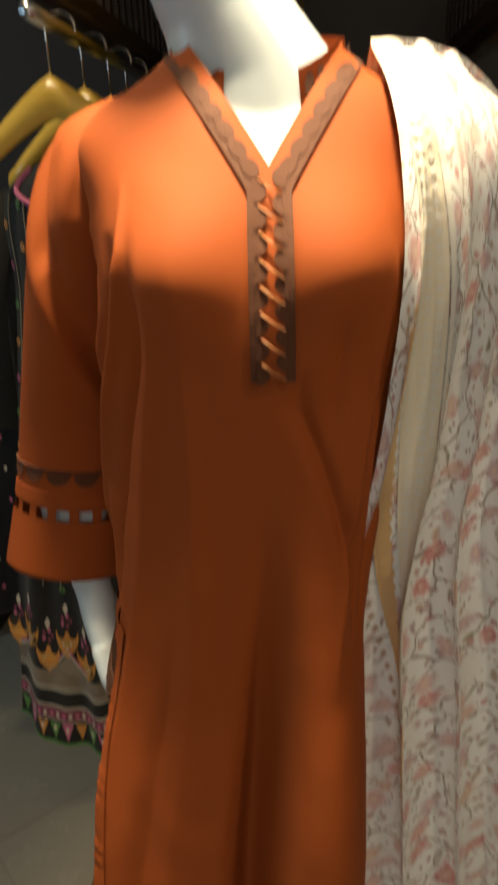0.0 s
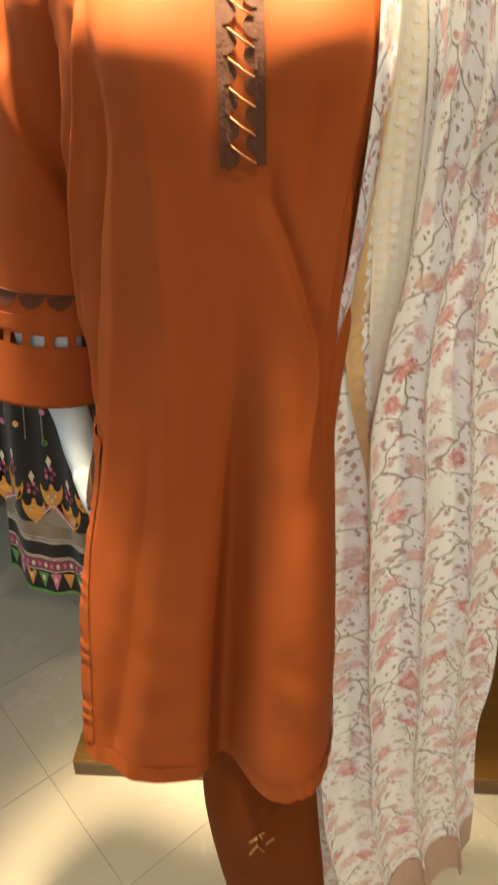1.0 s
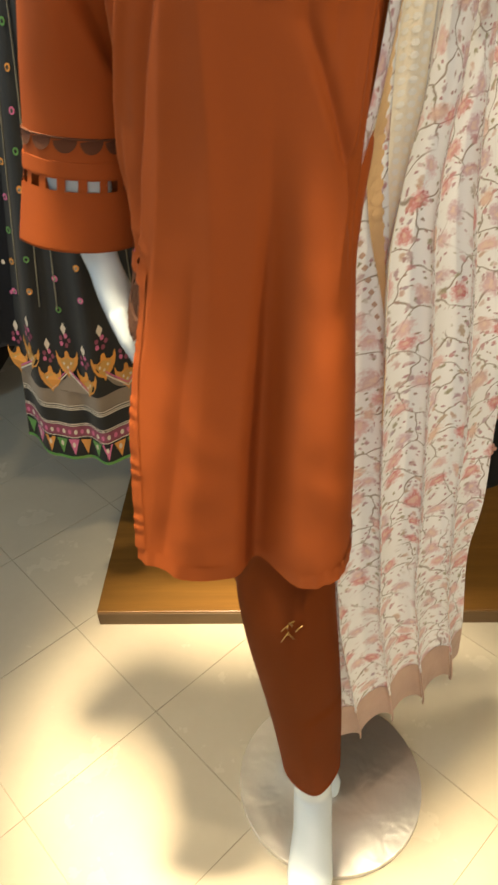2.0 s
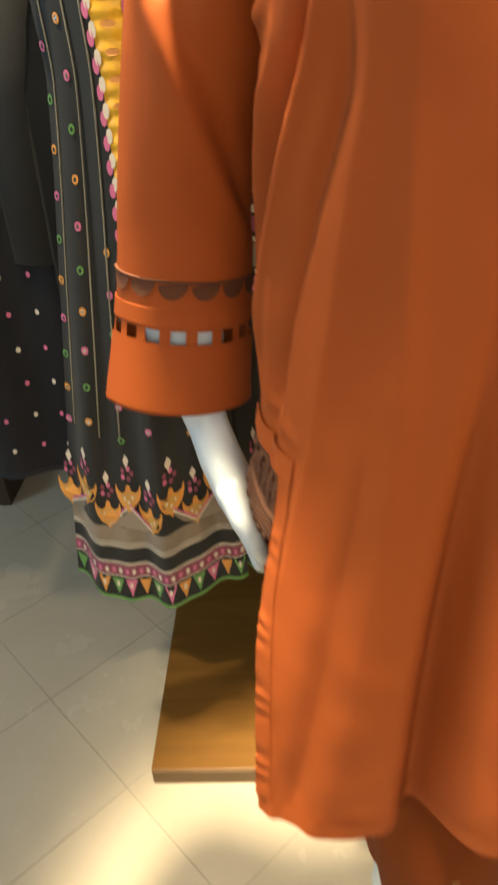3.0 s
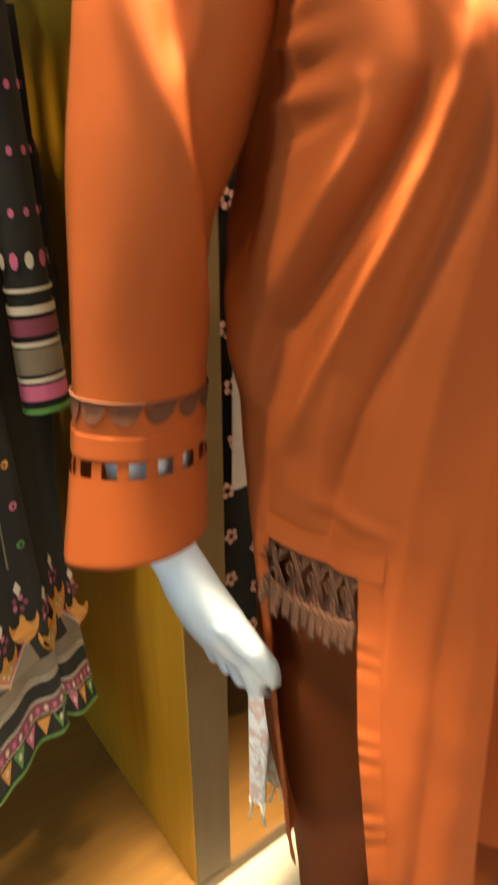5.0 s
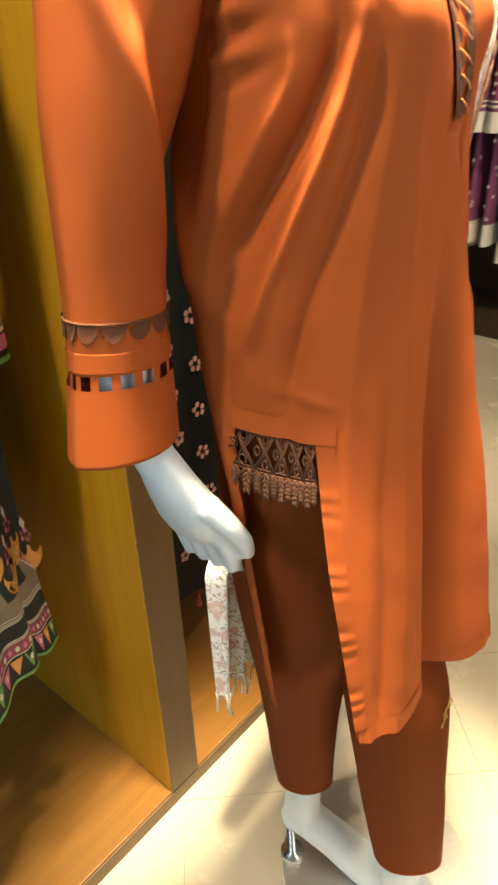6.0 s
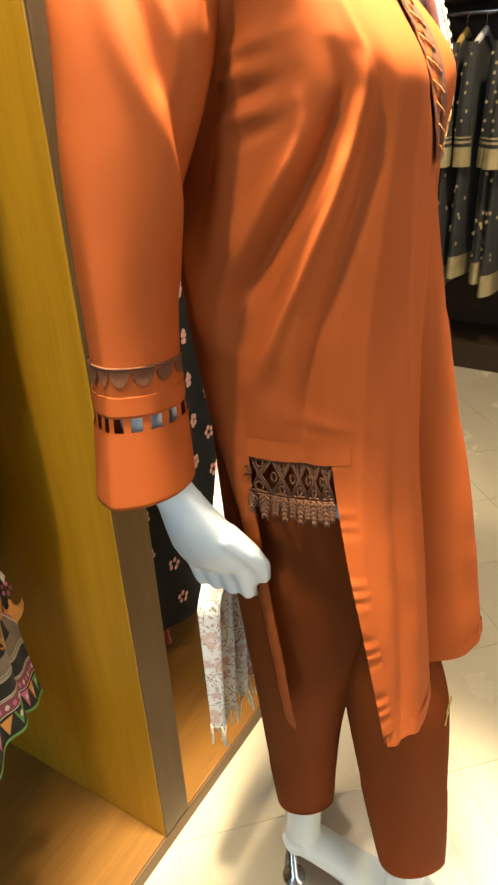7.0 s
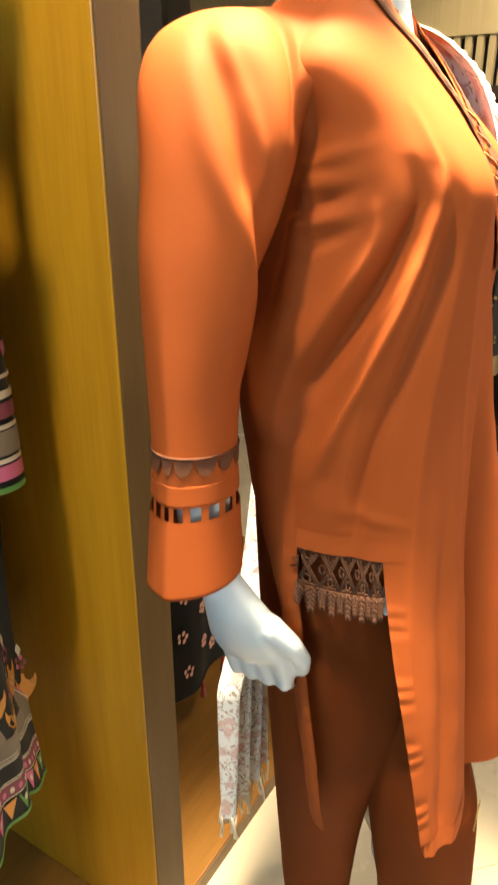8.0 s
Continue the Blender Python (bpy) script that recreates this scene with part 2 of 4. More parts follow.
# short pinched wrinkles at the armhole: height, angle, slope, lift
PINCHES = [(1.392, -1.50, 0.03, 0.0035), (1.372, -1.62, 0.02, 0.0045), (1.356, -1.52, 0.05, -0.004), (1.342, -1.60, 0.03, 0.0045), (1.327, -1.5, 0.06, -0.003), (1.075, -1.12, -0.02, 0.0025)]


def fold(a, z):
    d = 0
    for line, w, h in FOLDS:
        z0, z1 = line[0][0], line[-1][0]
        f = (z0 - z) / (z0 - z1)
        if -0.2 < f < 1.2:
            k = min(1, (f + 0.2) / 0.35) * min(1, (1.2 - f) / 0.35)
            q = abs(a - curve(z, line)) / (w * (0.8 + 0.4 * max(0, min(1, f))))
            if q < 3:
                d += h * k * math.exp(-q ** 1.6)
    for z0, a0, slope, h in PINCHES:
        d += h * gauss(z - z0 - slope * (a - a0), 0.006) * gauss(a - a0, 0.22)
    return d


def valley(x, z):
    """The deep fold that falls from the placket to the hem, a little to the wearer's right."""
    k = max(0, min(1, (1.25 - z) / 0.45))
    k = k * k * (3 - 2 * k)
    d = x - curve(z, [(1.25, 0.004), (1.0, -0.010), (0.85, -0.022), (0.66, -0.036)])
    return 0.040 * k * math.exp(-abs(d / ((0.013 if d < 0 else 0.022) * (0.75 + 0.5 * k))) ** 2)


def torso(a, z, grow=0.0, folds=True):
    """Point of the kurta's outside: a = 0 in front, -pi/2 at the wearer's right side."""
    w, s, c = curve(z, WIDTH), math.sin(a), math.cos(a)
    depth = curve(z, FRONT_Y) if c > 0 else curve(z, BACK_Y)
    e = curve(z, SQUARE)
    if s > 0:
        w *= curve(z, RIGHT_W)
        e = 0.5 * e + 0.4
    x = w * math.copysign(abs(s) ** e, s)
    y = -depth * math.copysign(abs(c) ** e, c)
    if c <= 0 and s < 0:
        x = w * curve(z, BACK_W) * math.copysign(abs(s) ** 0.9, s)
        y = curve(z, BACK_0) + depth * abs(c) ** 0.9
    bust = 0.021 * gauss(abs(x) - 0.066, 0.048) * gauss(z - 1.378, 0.05) * max(0, c) - 0.005 * gauss(x, 0.03) * gauss(z - 1.37, 0.05) * max(0, c)
    if c > 0:
        y -= curve(z, LOBE) * gauss(x - 0.062, 0.055)
        if folds:
            y += valley(x, z)
    r = (fold(a, z) + 0.0022 * noise.noise(Vector((9 * x, 9 * y, 6 * z))) + 0.0009 * noise.noise(Vector((31 * x, 31 * y, 24 * z))) if folds else 0) + bust + grow
    n = Vector((s, -c, 0))
    p = Vector((x, y, z)) + n * r
    return p


def hem_z(a):
    """The hem, highest at the slit's corner."""
    return 0.697 + 0.020 * max(0, min(1, a / 0.3)) + 0.028 * gauss(a + 0.85, 0.30) + 0.012 * gauss(a + 0.42, 0.2) + 0.006 * gauss(a - 0.9, 0.4) - 0.045 * max(0, min(1, (-1.4 - a) / 0.15))


def neck_half(z):
    return curve(-z, [(-1.434, 0.0), (-1.463, 0.022), (-1.475, 0.028), (-1.525, 0.068)]) if z > 1.434 else -1


def slit(z):
    """The angles of the side slit's back and front edge at height z."""
    f = max(0, (1.038 - z) / 0.34)
    return -1.585 - 0.04 * f, -1.05 + 0.32 * f


TOP = 1.528
# angles round the body, dense in front where the section is boxy
ROUND = [math.pi * k * k * k for k in steps(-1, 1, 560)]


def kurta():
    ob = empty("kurta", STAND, "rust orange cotton kurta with brown trims on the mannequin", "kurta")

    def at(a, v):
        return torso(a, TOP + (hem_z(a) - TOP) * v)

    def skip(a, v):
        z = TOP + (hem_z(a) - TOP) * v
        if abs(a) < 1.5 and abs(torso(a, z).x - 0.008) < neck_half(z) + 0.004:
            return True
        lo, hi = slit(z)
        return z < 1.036 and lo < a < hi

    part("shirt_body", grid(at, ROUND, steps(0, 1, 210), True, skip=skip), RUST, ob)
    part("hem_band", grid(lambda a, v: torso(a, hem_z(a) - 0.002 + 0.020 * (1 - v), 0.0012 + 0.0006 * math.sin(40 * a)), [math.pi * k * k * k for k in steps(-0.615, 0.78, 260)], steps(0, 1, 3)), RUST, ob, "stitched hem fold")
    part("slit_facing", grid(lambda u, z: torso(slit(z)[1] + u, z, 0.0014 + 0.0006 * math.sin(z * 260 + 3 * math.sin(z * 90)) * (1 - u / 0.2)), steps(-0.012, 0.14, 5), steps(1.05, 0.735, 110)), RUST, ob, "puckered facing along the side slit")
    part("slit_facing", grid(lambda u, z: torso(slit(z)[0] + u, z, 0.0012 + 0.0005 * math.sin(z * 230)), steps(-0.16, 0.0, 5), steps(1.03, 0.655, 110)), RUST, ob, "puckered facing along the side slit")
    part("slit_yoke", grid(lambda a, z: torso(a, z, 0.0024), steps(-1.565, -0.90, 30), steps(1.056, 1.036, 3)), RUST, ob, "flat yoke over the side slit")
    lace(ob)
    placket(ob)
    collar(ob)
    sleeve(ob)
    return ob


def lace(ob):
    """A crochet insert: a band of crossed bars with rings, and a pointed leaf edging under it."""
    bm = bmesh.new()
    S = lambda u, z: torso(-1.585 + 0.54 * u, z, -0.001)
    n = 5
    for i in range(n):
        u0, u1, um = i / n, (i + 1) / n, (i + 0.5) / n
        for p, q in ((u0, u1), (u1, u0)):
            for o in (-0.010, 0.010):
                tube([S(p + o, 1.036), S((p + q) / 2 + o, 1.018), S(q + o, 1.000)], 0.0011, 5, bm)
        for u, z in ((um, 1.030), (um, 1.006), (u0 + 0.02, 1.018)):
            tube([S(u + 0.026 * math.cos(a), z + 0.0045 * math.sin(a)) for a in steps(0, 6.283, 10)], 0.0011, 5, bm)
    # leaf sprays that hang from the band
    for i in range(11):
        um, drop = (i + 0.5) / 11, 0.022 if i % 2 else 0.017
        for k in range(5):
            z = 1.0 - drop * (0.05 + 0.2 * k)
            for side in (-1, 1):
                c, e = S(um, z), S(um + side * 0.050 * (1 - 0.14 * k), z - 0.0085)
                tube([c, (c + e) / 2, e], [0.0010, 0.0024, 0.0006], 5, bm)
    for z in (1.037, 1.0335, 1.001, 0.998):
        tube([S(u, z) for u in steps(0, 1, 20)], 0.0010, 5, bm)
    part("lace_insert", bm, LACE_TRIM, ob, "brown crochet lace insert with leaf edging")


def band(bm, fn, path, half, n=3, mat=0):
    """A flat strip along a path of (x, z) with half width, laid on the surface fn(x, z)."""
    cs = []
    for i, (x, z) in enumerate(path):
        x0, z0 = path[max(i - 1, 0)]
        x1, z1 = path[min(i + 1, len(path) - 1)]
        l = math.hypot(x1 - x0, z1 - z0) or 1
        nx, nz = -(z1 - z0) / l, (x1 - x0) / l
        cs.append([fn(x + nx * h, z + nz * h) for h in steps(-half, half, n)])
    rows = [[bm.verts.new(p) for p in c] for c in cs]
    for a, b in zip(rows, rows[1:]):
        for i in range(n):
            bm.faces.new((a[i], a[i + 1], b[i + 1], b[i])).material_index = mat
    return bm


def front(x, z, grow=0.0):
    """Point of the shirt front over the given x and z."""
    lo, hi = -1.45, 1.45
    for _ in range(24):
        mid = (lo + hi) / 2
        if torso(mid, z).x < x:
            lo = mid
        else:
            hi = mid
    return torso((lo + hi) / 2, z, grow)


PLACKET_X = 0.008
GOLD_THREAD = fabric("copper_thread", (0.5, 0.2, 0.07), 0.35)


def placket(ob):
    """Brown edging from the shoulders along the opening and down the chest, with scallops and stitches."""
    def line(side, off):
        down = [(PLACKET_X + side * off, z) for z in steps(1.293, 1.425, 14)]
        up = [(PLACKET_X + side * (off + 0.062 * f ** 1.05), 1.425 + 0.098 * f) for f in steps(0.08, 1, 12)]
        return down + up
    for side in (-1, 1):
        part("placket_edge", band(bmesh.new(), lambda x, z: front(x, z, 0.0035), line(side, 0.0125), 0.0035), BROWN_TRIM, ob, "brown woven edging")
        part("neck_facing", band(bmesh.new(), lambda x, z: front(x, z, 0.0028), line(side, 0.0035)[12:], 0.0105), RUST, ob, "turned facing of the neck opening")
    part("placket_strip", band(bmesh.new(), lambda x, z: front(x, z, 0.002), [(PLACKET_X, z) for z in steps(1.294, 1.436, 16)], 0.012), RUST, ob)
    for i in range(8):
        z = 1.299 + i * 0.0178
        for sx, dz in ((-1, 0.0), (1, 0.009)):
            bm = bmesh.new()
            bm.faces.new([bm.verts.new(front(PLACKET_X + sx * (0.0115 - 0.0095 * math.sin(q)), z + dz + 0.008 * math.cos(q), 0.0046)) for q in steps(0, math.pi, 8)])
            part("scallop", bm, BROWN_TRIM, ob, smooth=False)
        part("stitch", tube([front(PLACKET_X - 0.008, z + 0.008, 0.005), front(PLACKET_X + 0.001, z + 0.001, 0.0068), front(PLACKET_X + 0.009, z - 0.004, 0.005)], 0.0007, 5), GOLD_THREAD, ob, "copper thread stitch")
    for side in (-1, 1):
        for i in range(6):
            f = 0.12 + i * 0.14
            x, z = PLACKET_X + side * (0.006 + 0.062 * f), 1.428 + 0.095 * f
            bm = bmesh.new()
            bm.faces.new([bm.verts.new(front(x + 0.0065 * math.cos(q) + side * 0.003 * math.sin(q), z + 0.0075 * math.sin(q), 0.0046)) for q in steps(0, 2 * math.pi, 9)[:-1]])
            part("scallop", bm, BROWN_TRIM, ob, smooth=False)


def collar(ob):
    def col(u, v):
        # u runs from the left front edge round the back to the right front edge
        a = 0.42 + (2 * math.pi - 0.84) * u
        f = math.cos(a)
        r = 0.073 - 0.006 * v
        z = 1.507 + 0.030 * v - 0.034 * max(0, f) ** 2 + 0.012 * max(0, -f)
        return Vector((0.004 + r * math.sin(a) * 1.02, 0.030 - r * f * 0.86 - 0.008 * max(0, f) ** 2, z))
    bm = grid(col, steps(0, 1, 60), steps(0, 1, 6))
    bmesh.ops.solidify(bm, geom=bm.faces[:], thickness=0.0025)
    part("collar", bm, RUST, ob, "short stand collar open at the front", False)
    for i in range(7):
        for u0 in (0.015, 0.80):
            u = u0 + i * 0.028
            out = Vector((col(u, 0.5).x, col(u, 0.5).y, 0)).normalized() * 0.0035
            bm = bmesh.new()
            bm.faces.new([bm.verts.new(col(u + 0.012 * math.cos(q), 0.5 + 0.36 * math.sin(q)) + out) for q in steps(0, 2 * math.pi, 9)[:-1]])
            part("scallop", bm, BROWN_TRIM, ob, smooth=False)


ARM = [(1.505, -0.115, 0.086), (1.485, -0.138, 0.086), (1.455, -0.153, 0.084), (1.40, -0.170, 0.080), (1.30, -0.190, 0.079), (1.15, -0.207, 0.074), (1.03, -0.226, 0.066)]
ARM_D = [(1.5, 1.25), (1.44, 1.2), (1.35, 1.05), (1.25, 0.95), (1.1, 0.86)]
ARM_X = [(z, x) for z, x, y in ARM]
ARM_Y = [(z, y) for z, x, y in ARM]
ARM_R = [(1.42, 0.050), (1.35, 0.050), (1.22, 0.055), (1.10, 0.060), (1.03, 0.065)]
ARM_TOP = 1.506


SLEEVE_CREASE = [(1.47, -1.35), (1.40, -0.98), (1.35, -0.55), (1.29, 0.05), (1.225, 0.60), (1.18, 1.05)]
SHOULDER_CREASE = [(1.49, -1.10), (1.44, -0.68), (1.40, -0.42), (1.36, -0.2)]


def ease(f):
    f = max(0, min(1, f))
    return f * f * (3 - 2 * f)


def arm(a, z, grow=0.0):
    r = curve(z, ARM_R) + grow
    if z > 1.42:
        r *= max(0.0, 1 - ((z - 1.42) / (ARM_TOP - 1.42)) ** 3) ** 0.4
    k = ease((z - 1.165) / 0.06) * ease((1.49 - z) / 0.05)
    d = a - curve(z, SLEEVE_CREASE)
    r += k * (0.0030 * gauss(d + 0.08, 0.20) - 0.008 * gauss(d - 0.42, 0.34))
    k = ease((z - 1.35) / 0.03) * ease((1.50 - z) / 0.03)
    d = a - curve(z, SHOULDER_CREASE)
    r += k * (0.003 * gauss(d, 0.12) - 0.004 * gauss(d + 0.3, 0.16))
    r += 0.0012 * math.sin(2 * a + z * 13) + 0.0016 * noise.noise(Vector((2 * math.sin(a), 2 * math.cos(a), 9 * z)))
    reach = 1 + 1.1 * max(0, math.sin(a)) * max(0, min(1, (z - 1.27) / 0.12))
    ahead = 1 + 0.45 * max(0, math.cos(a)) * max(0, min(1, (z - 1.20) / 0.2)) * math.sin(1.5708 * max(0, min(1, (1.506 - z) / 0.16))) ** 1.5
    # towards the cuff the sleeve is pressed flat, with a crease along its outer edge
    flat = ease((1.36 - z) / 0.24)
    c = math.cos(a)
    lx = r * math.sin(a) * reach * (1 + 0.09 * flat)
    ly = -r * (curve(z, ARM_D) * (1 - flat) + 0.60 * flat) * math.copysign(abs(c) ** (1 + 0.25 * flat), c) * ahead
    turn_a = 0.16 * flat
    p = Vector((curve(z, ARM_X) + lx * math.cos(turn_a) - ly * math.sin(turn_a), curve(z, ARM_Y) + lx * math.sin(turn_a) + ly * math.cos(turn_a), z))
    # the sleeve head runs over into the shirt front
    w = ease((z - 1.395) / 0.06) * ease(a / 0.35 + 0.1) * ease((1.8 - a) / 0.4)
    if w > 0:
        t = torso(-1.02, z, 0.0015)
        y0 = curve(z, ARM_Y) - r * curve(z, ARM_D) * 1.15
        q = Vector((curve(z, ARM_X), y0, z)).lerp(t, ease(a / 1.5) * 0.5 + 0.5 * min(1, a / 1.5))
        p = p.lerp(q, w)
    return p


def cuff_z(a, z):
    """Leans the cuff's rings a little, as the arm does."""
    k = max(0, min(1, (1.40 - z) / 0.25))
    return z + k * 0.010 * math.sin(-a - 0.2)


def sleeve(ob):
    top, z1, z0, bottom = ARM_TOP, 1.110, 1.098, 1.03

    def fn(a, z):
        return arm(a, cuff_z(a, z))

    def skip(a, z):
        return z0 < z < z1 and (a + math.pi + 0.06) / (2 * math.pi) * 17 % 1 < 0.56
    zs = [top - (top - 1.42) * (1 - math.cos(q)) for q in steps(0, math.pi / 2, 18)] + steps(1.416, z1, 70) + [z0] + steps(z0 - 0.004, bottom, 12)
    sl = part("sleeve", grid(fn, steps(-math.pi, math.pi, 204), zs, True, skip=skip), RUST, ob, "three-quarter sleeve with open ladder work")
    part("tuck_band", grid(lambda a, z: arm(a, cuff_z(a, z), 0.0014 * (1.1122 < z < 1.1288)), steps(-math.pi, math.pi, 90), [1.129, 1.1287, 1.128, 1.122, 1.118, 1.113, 1.1124, 1.112], True), RUST, sl, "raised tuck over the ladder work")
    part("cuff", grid(lambda a, z: arm(a, cuff_z(a, z), 0.0016 - 0.004 * (z < 1.0305)), steps(-math.pi, math.pi, 90), [1.0975, 1.0965, 1.095, 1.08, 1.06, 1.045, 1.034, 1.031, 1.030], True), RUST, sl, "plain turned cuff")
    k = 14
    for i in range(k):
        a0, half = -math.pi + 2 * math.pi * (i + 0.5) / k, math.pi / k * 0.93
        bm = bmesh.new()
        bm.faces.new([bm.verts.new(arm(a0 + half * math.cos(q), cuff_z(a0, 1.152 - 0.014 * math.sin(q)), 0.0022)) for q in steps(0, math.pi, 10)])
        part("scallop", bm, BROWN_TRIM, sl, "brown half-round scallop", False)
    part("sleeve_seam", tube([arm(a, cuff_z(a, 1.153), 0.0012) for a in steps(-math.pi, math.pi, 60)], 0.0014, 5), BROWN_TRIM, sl)


def trousers():
    ob = empty("trousers", STAND, "rust orange straight cotton trousers with small gold emblem", "trousers")

    def leg(points, radii, name):
        xs, ys = [(z, x) for x, y, z in points], [(z, y) for x, y, z in points]

        def fn(a, z):
            r = curve(z, radii)
            r *= 1 + 0.05 * math.sin(3 * a + z * 9) + 0.10 * gauss(a, 0.35) * (z < 0.9)
            return Vector((curve(z, xs) + r * 0.92 * math.sin(a), curve(z, ys) - r * math.cos(a), z + 0.012 * math.sin(a * 1 + 1) * (z < 0.4)))
        bm = grid(fn, steps(-math.pi, math.pi, 72), steps(points[0][2], points[-1][2], 60), True)
        bmesh.ops.solidify(bm, geom=bm.faces[:], thickness=0.002)
        return part(name, bm, RUST, ob)
    leg([(0.02, -0.02, 1.02), (0.02, -0.06, 0.85), (0.014, -0.10, 0.70), (0.008, -0.128, 0.60), (0.028, -0.150, 0.38), (0.044, -0.165, 0.20)], [(1.02, 0.050), (0.85, 0.058), (0.70, 0.068), (0.60, 0.072), (0.38, 0.062), (0.20, 0.052)], "trouser_leg")
    leg([(-0.055, -0.01, 1.06), (-0.05, -0.012, 0.75), (-0.012, 0.005, 0.5), (0.014, 0.012, 0.285)], [(1.06, 0.088), (0.75, 0.080), (0.5, 0.060), (0.285, 0.046)], "trouser_leg")
    gold = plain("gold_thread", (0.65, 0.42, 0.12), 0.35, 0.6)
    bm = bmesh.new()
    for i in range(5):
        a = i * 1.25
        c = Vector((0.006 + 0.006 * math.cos(a), -0.2050, 0.602 + 0.012 * math.sin(a)))
        tube([c, c + Vector((0.005 * math.cos(a * 2), -0.001, 0.008)), c + Vector((0.009 * math.cos(a), 0, 0.012 * math.sin(a + 1)))], 0.0009, 5, bm)
    part("emblem", bm, gold, ob, "small gold embroidered emblem")
    return ob


def mannequin():
    bm = grid(lambda a, z: torso(a, z, -0.016 - 0.014 * (abs(a) > 0.9) - 0.03 * (z < 1.3), False), steps(-math.pi, math.pi, 60), steps(1.525, 0.95, 40), True)
    for loop in [[e for e in bm.edges if e.is_boundary]]:
        bmesh.ops.holes_fill(bm, edges=loop)
    # neck
    tube([(0.004, 0.03, 1.46), (-0.004, 0.03, 1.51), (-0.028, 0.026, 1.56), (-0.056, 0.022, 1.62), (-0.070, 0.018, 1.70)], [(0.10, 0.07), (0.066, 0.062), (0.050, 0.053), (0.044, 0.050), (0.050, 0.056)], 28, bm)
    # right arm and hand
    tube([(-0.13, 0.06, 1.42), (-0.172, 0.08, 1.36), (-0.19, 0.082, 1.28), (-0.216, 0.064, 1.14), (-0.213, 0.063, 1.09), (-0.213, 0.062, 1.05), (-0.200, 0.056, 1.00)], [0.022, 0.024, 0.025, (0.036, 0.019), (0.037, 0.019), (0.024, 0.018), (0.021, 0.020)], 20, bm)
    tube([(-0.203, 0.057, 1.012), (-0.191, 0.046, 0.97), (-0.178, 0.037, 0.935), (-0.169, 0.034, 0.91), (-0.163, 0.032, 0.898)], [(0.020, 0.018), (0.022, 0.032), (0.022, 0.045), (0.019, 0.044), (0.013, 0.040)], 20, bm)
    for dy, l in ((-0.030, 0.85), (-0.010, 1.0), (0.010, 1.0), (0.029, 0.8)):
        tube([(-0.170, 0.034 + dy, 0.915), (-0.162, 0.032 + dy, 0.888), (-0.156, 0.030 + dy, 0.868 - 0.008 * l), (-0.145, 0.030 + dy, 0.857 - 0.006 * l), (-0.137, 0.032 + dy, 0.866)], [0.0132, 0.0120, 0.0104, 0.0085, 0.003], 10, bm)
    tube([(-0.184, 0.010, 0.955), (-0.173, -0.012, 0.930), (-0.161, -0.020, 0.906), (-0.154, -0.018, 0.886), (-0.150, -0.014, 0.876)], [0.015, 0.0125, 0.0105, 0.0085, 0.003], 10, bm)
    # legs and feet
    tube([(0.025, -0.02, 1.0), (0.012, -0.092, 0.75), (0.018, -0.138, 0.5), (0.045, -0.158, 0.2), (0.048, -0.160, 0.10)], [0.045, 0.042, 0.042, 0.036, 0.033], 18, bm)
    tube([(0.050, -0.140, 0.085), (0.048, -0.167, 0.105), (0.042, -0.214, 0.075), (0.032, -0.268, 0.038), (0.022, -0.312, 0.026), (0.018, -0.328, 0.022)], [(0.020, 0.022), (0.034, 0.034), (0.034, 0.026), (0.040, 0.018), (0.034, 0.013), (0.018, 0.007)], 18, bm)
    tube([(-0.05, 0.0, 1.0), (-0.045, 0.0, 0.75), (-0.010, 0.008, 0.5), (0.014, 0.013, 0.27), (0.018, 0.02, 0.17)], [0.08, 0.06, 0.045, 0.030, 0.032], 18, bm)
    tube([(0.008, 0.042, 0.135), (0.018, 0.015, 0.155), (0.038, -0.035, 0.105), (0.060, -0.085, 0.045), (0.078, -0.125, 0.026), (0.084, -0.14, 0.02)], [(0.022, 0.024), (0.034, 0.034), (0.034, 0.026), (0.040, 0.018), (0.034, 0.013), (0.018, 0.007)], 18, bm)
    ob = part("mannequin", bm, SKIN)
    ob.matrix_world = STAND
    rm = ob.modifiers.new("union", "REMESH")
    rm.mode, rm.voxel_size, rm.use_smooth_shade = "VOXEL", 0.0035, True
    sm = ob.modifiers.new("soften", "SMOOTH")
    sm.factor, sm.iterations = 0.5, 6
    return tagged(ob, "glossy white headless display mannequin wearing a rust outfit", "mannequin")


mannequin()
kurta()
trousers()

stand = empty("display_stand", pose(0.155, 0.70, 0), "round film-wrapped chrome mannequin stand with heel rod", "stand")
GLASS, gt, gb = nodes("film_wrapped_chrome")
gb.inputs["Base Color"].default_value = (0.86, 0.86, 0.85, 1)
gb.inputs["Metallic"].default_value, gb.inputs["Roughness"].default_value = 1.0, 0.3
gn, gbp = add(gt, "ShaderNodeTexNoise", Scale=7.0, Detail=2.0, Distortion=0.3), add(gt, "ShaderNodeBump", Strength=0.2, Distance=0.012)
gt.links.new(gn.outputs["Fac"], gbp.inputs["Height"])
gt.links.new(gbp.outputs[0], gb.inputs["Normal"])
bm = bmesh.new()
bmesh.ops.create_cone(bm, cap_ends=True, segments=72, radius1=0.172, radius2=0.172, depth=0.014, matrix=Matrix.Translation((0, 0, 0.007)))
part("stand_disc", bm, GLASS, stand, "", False)
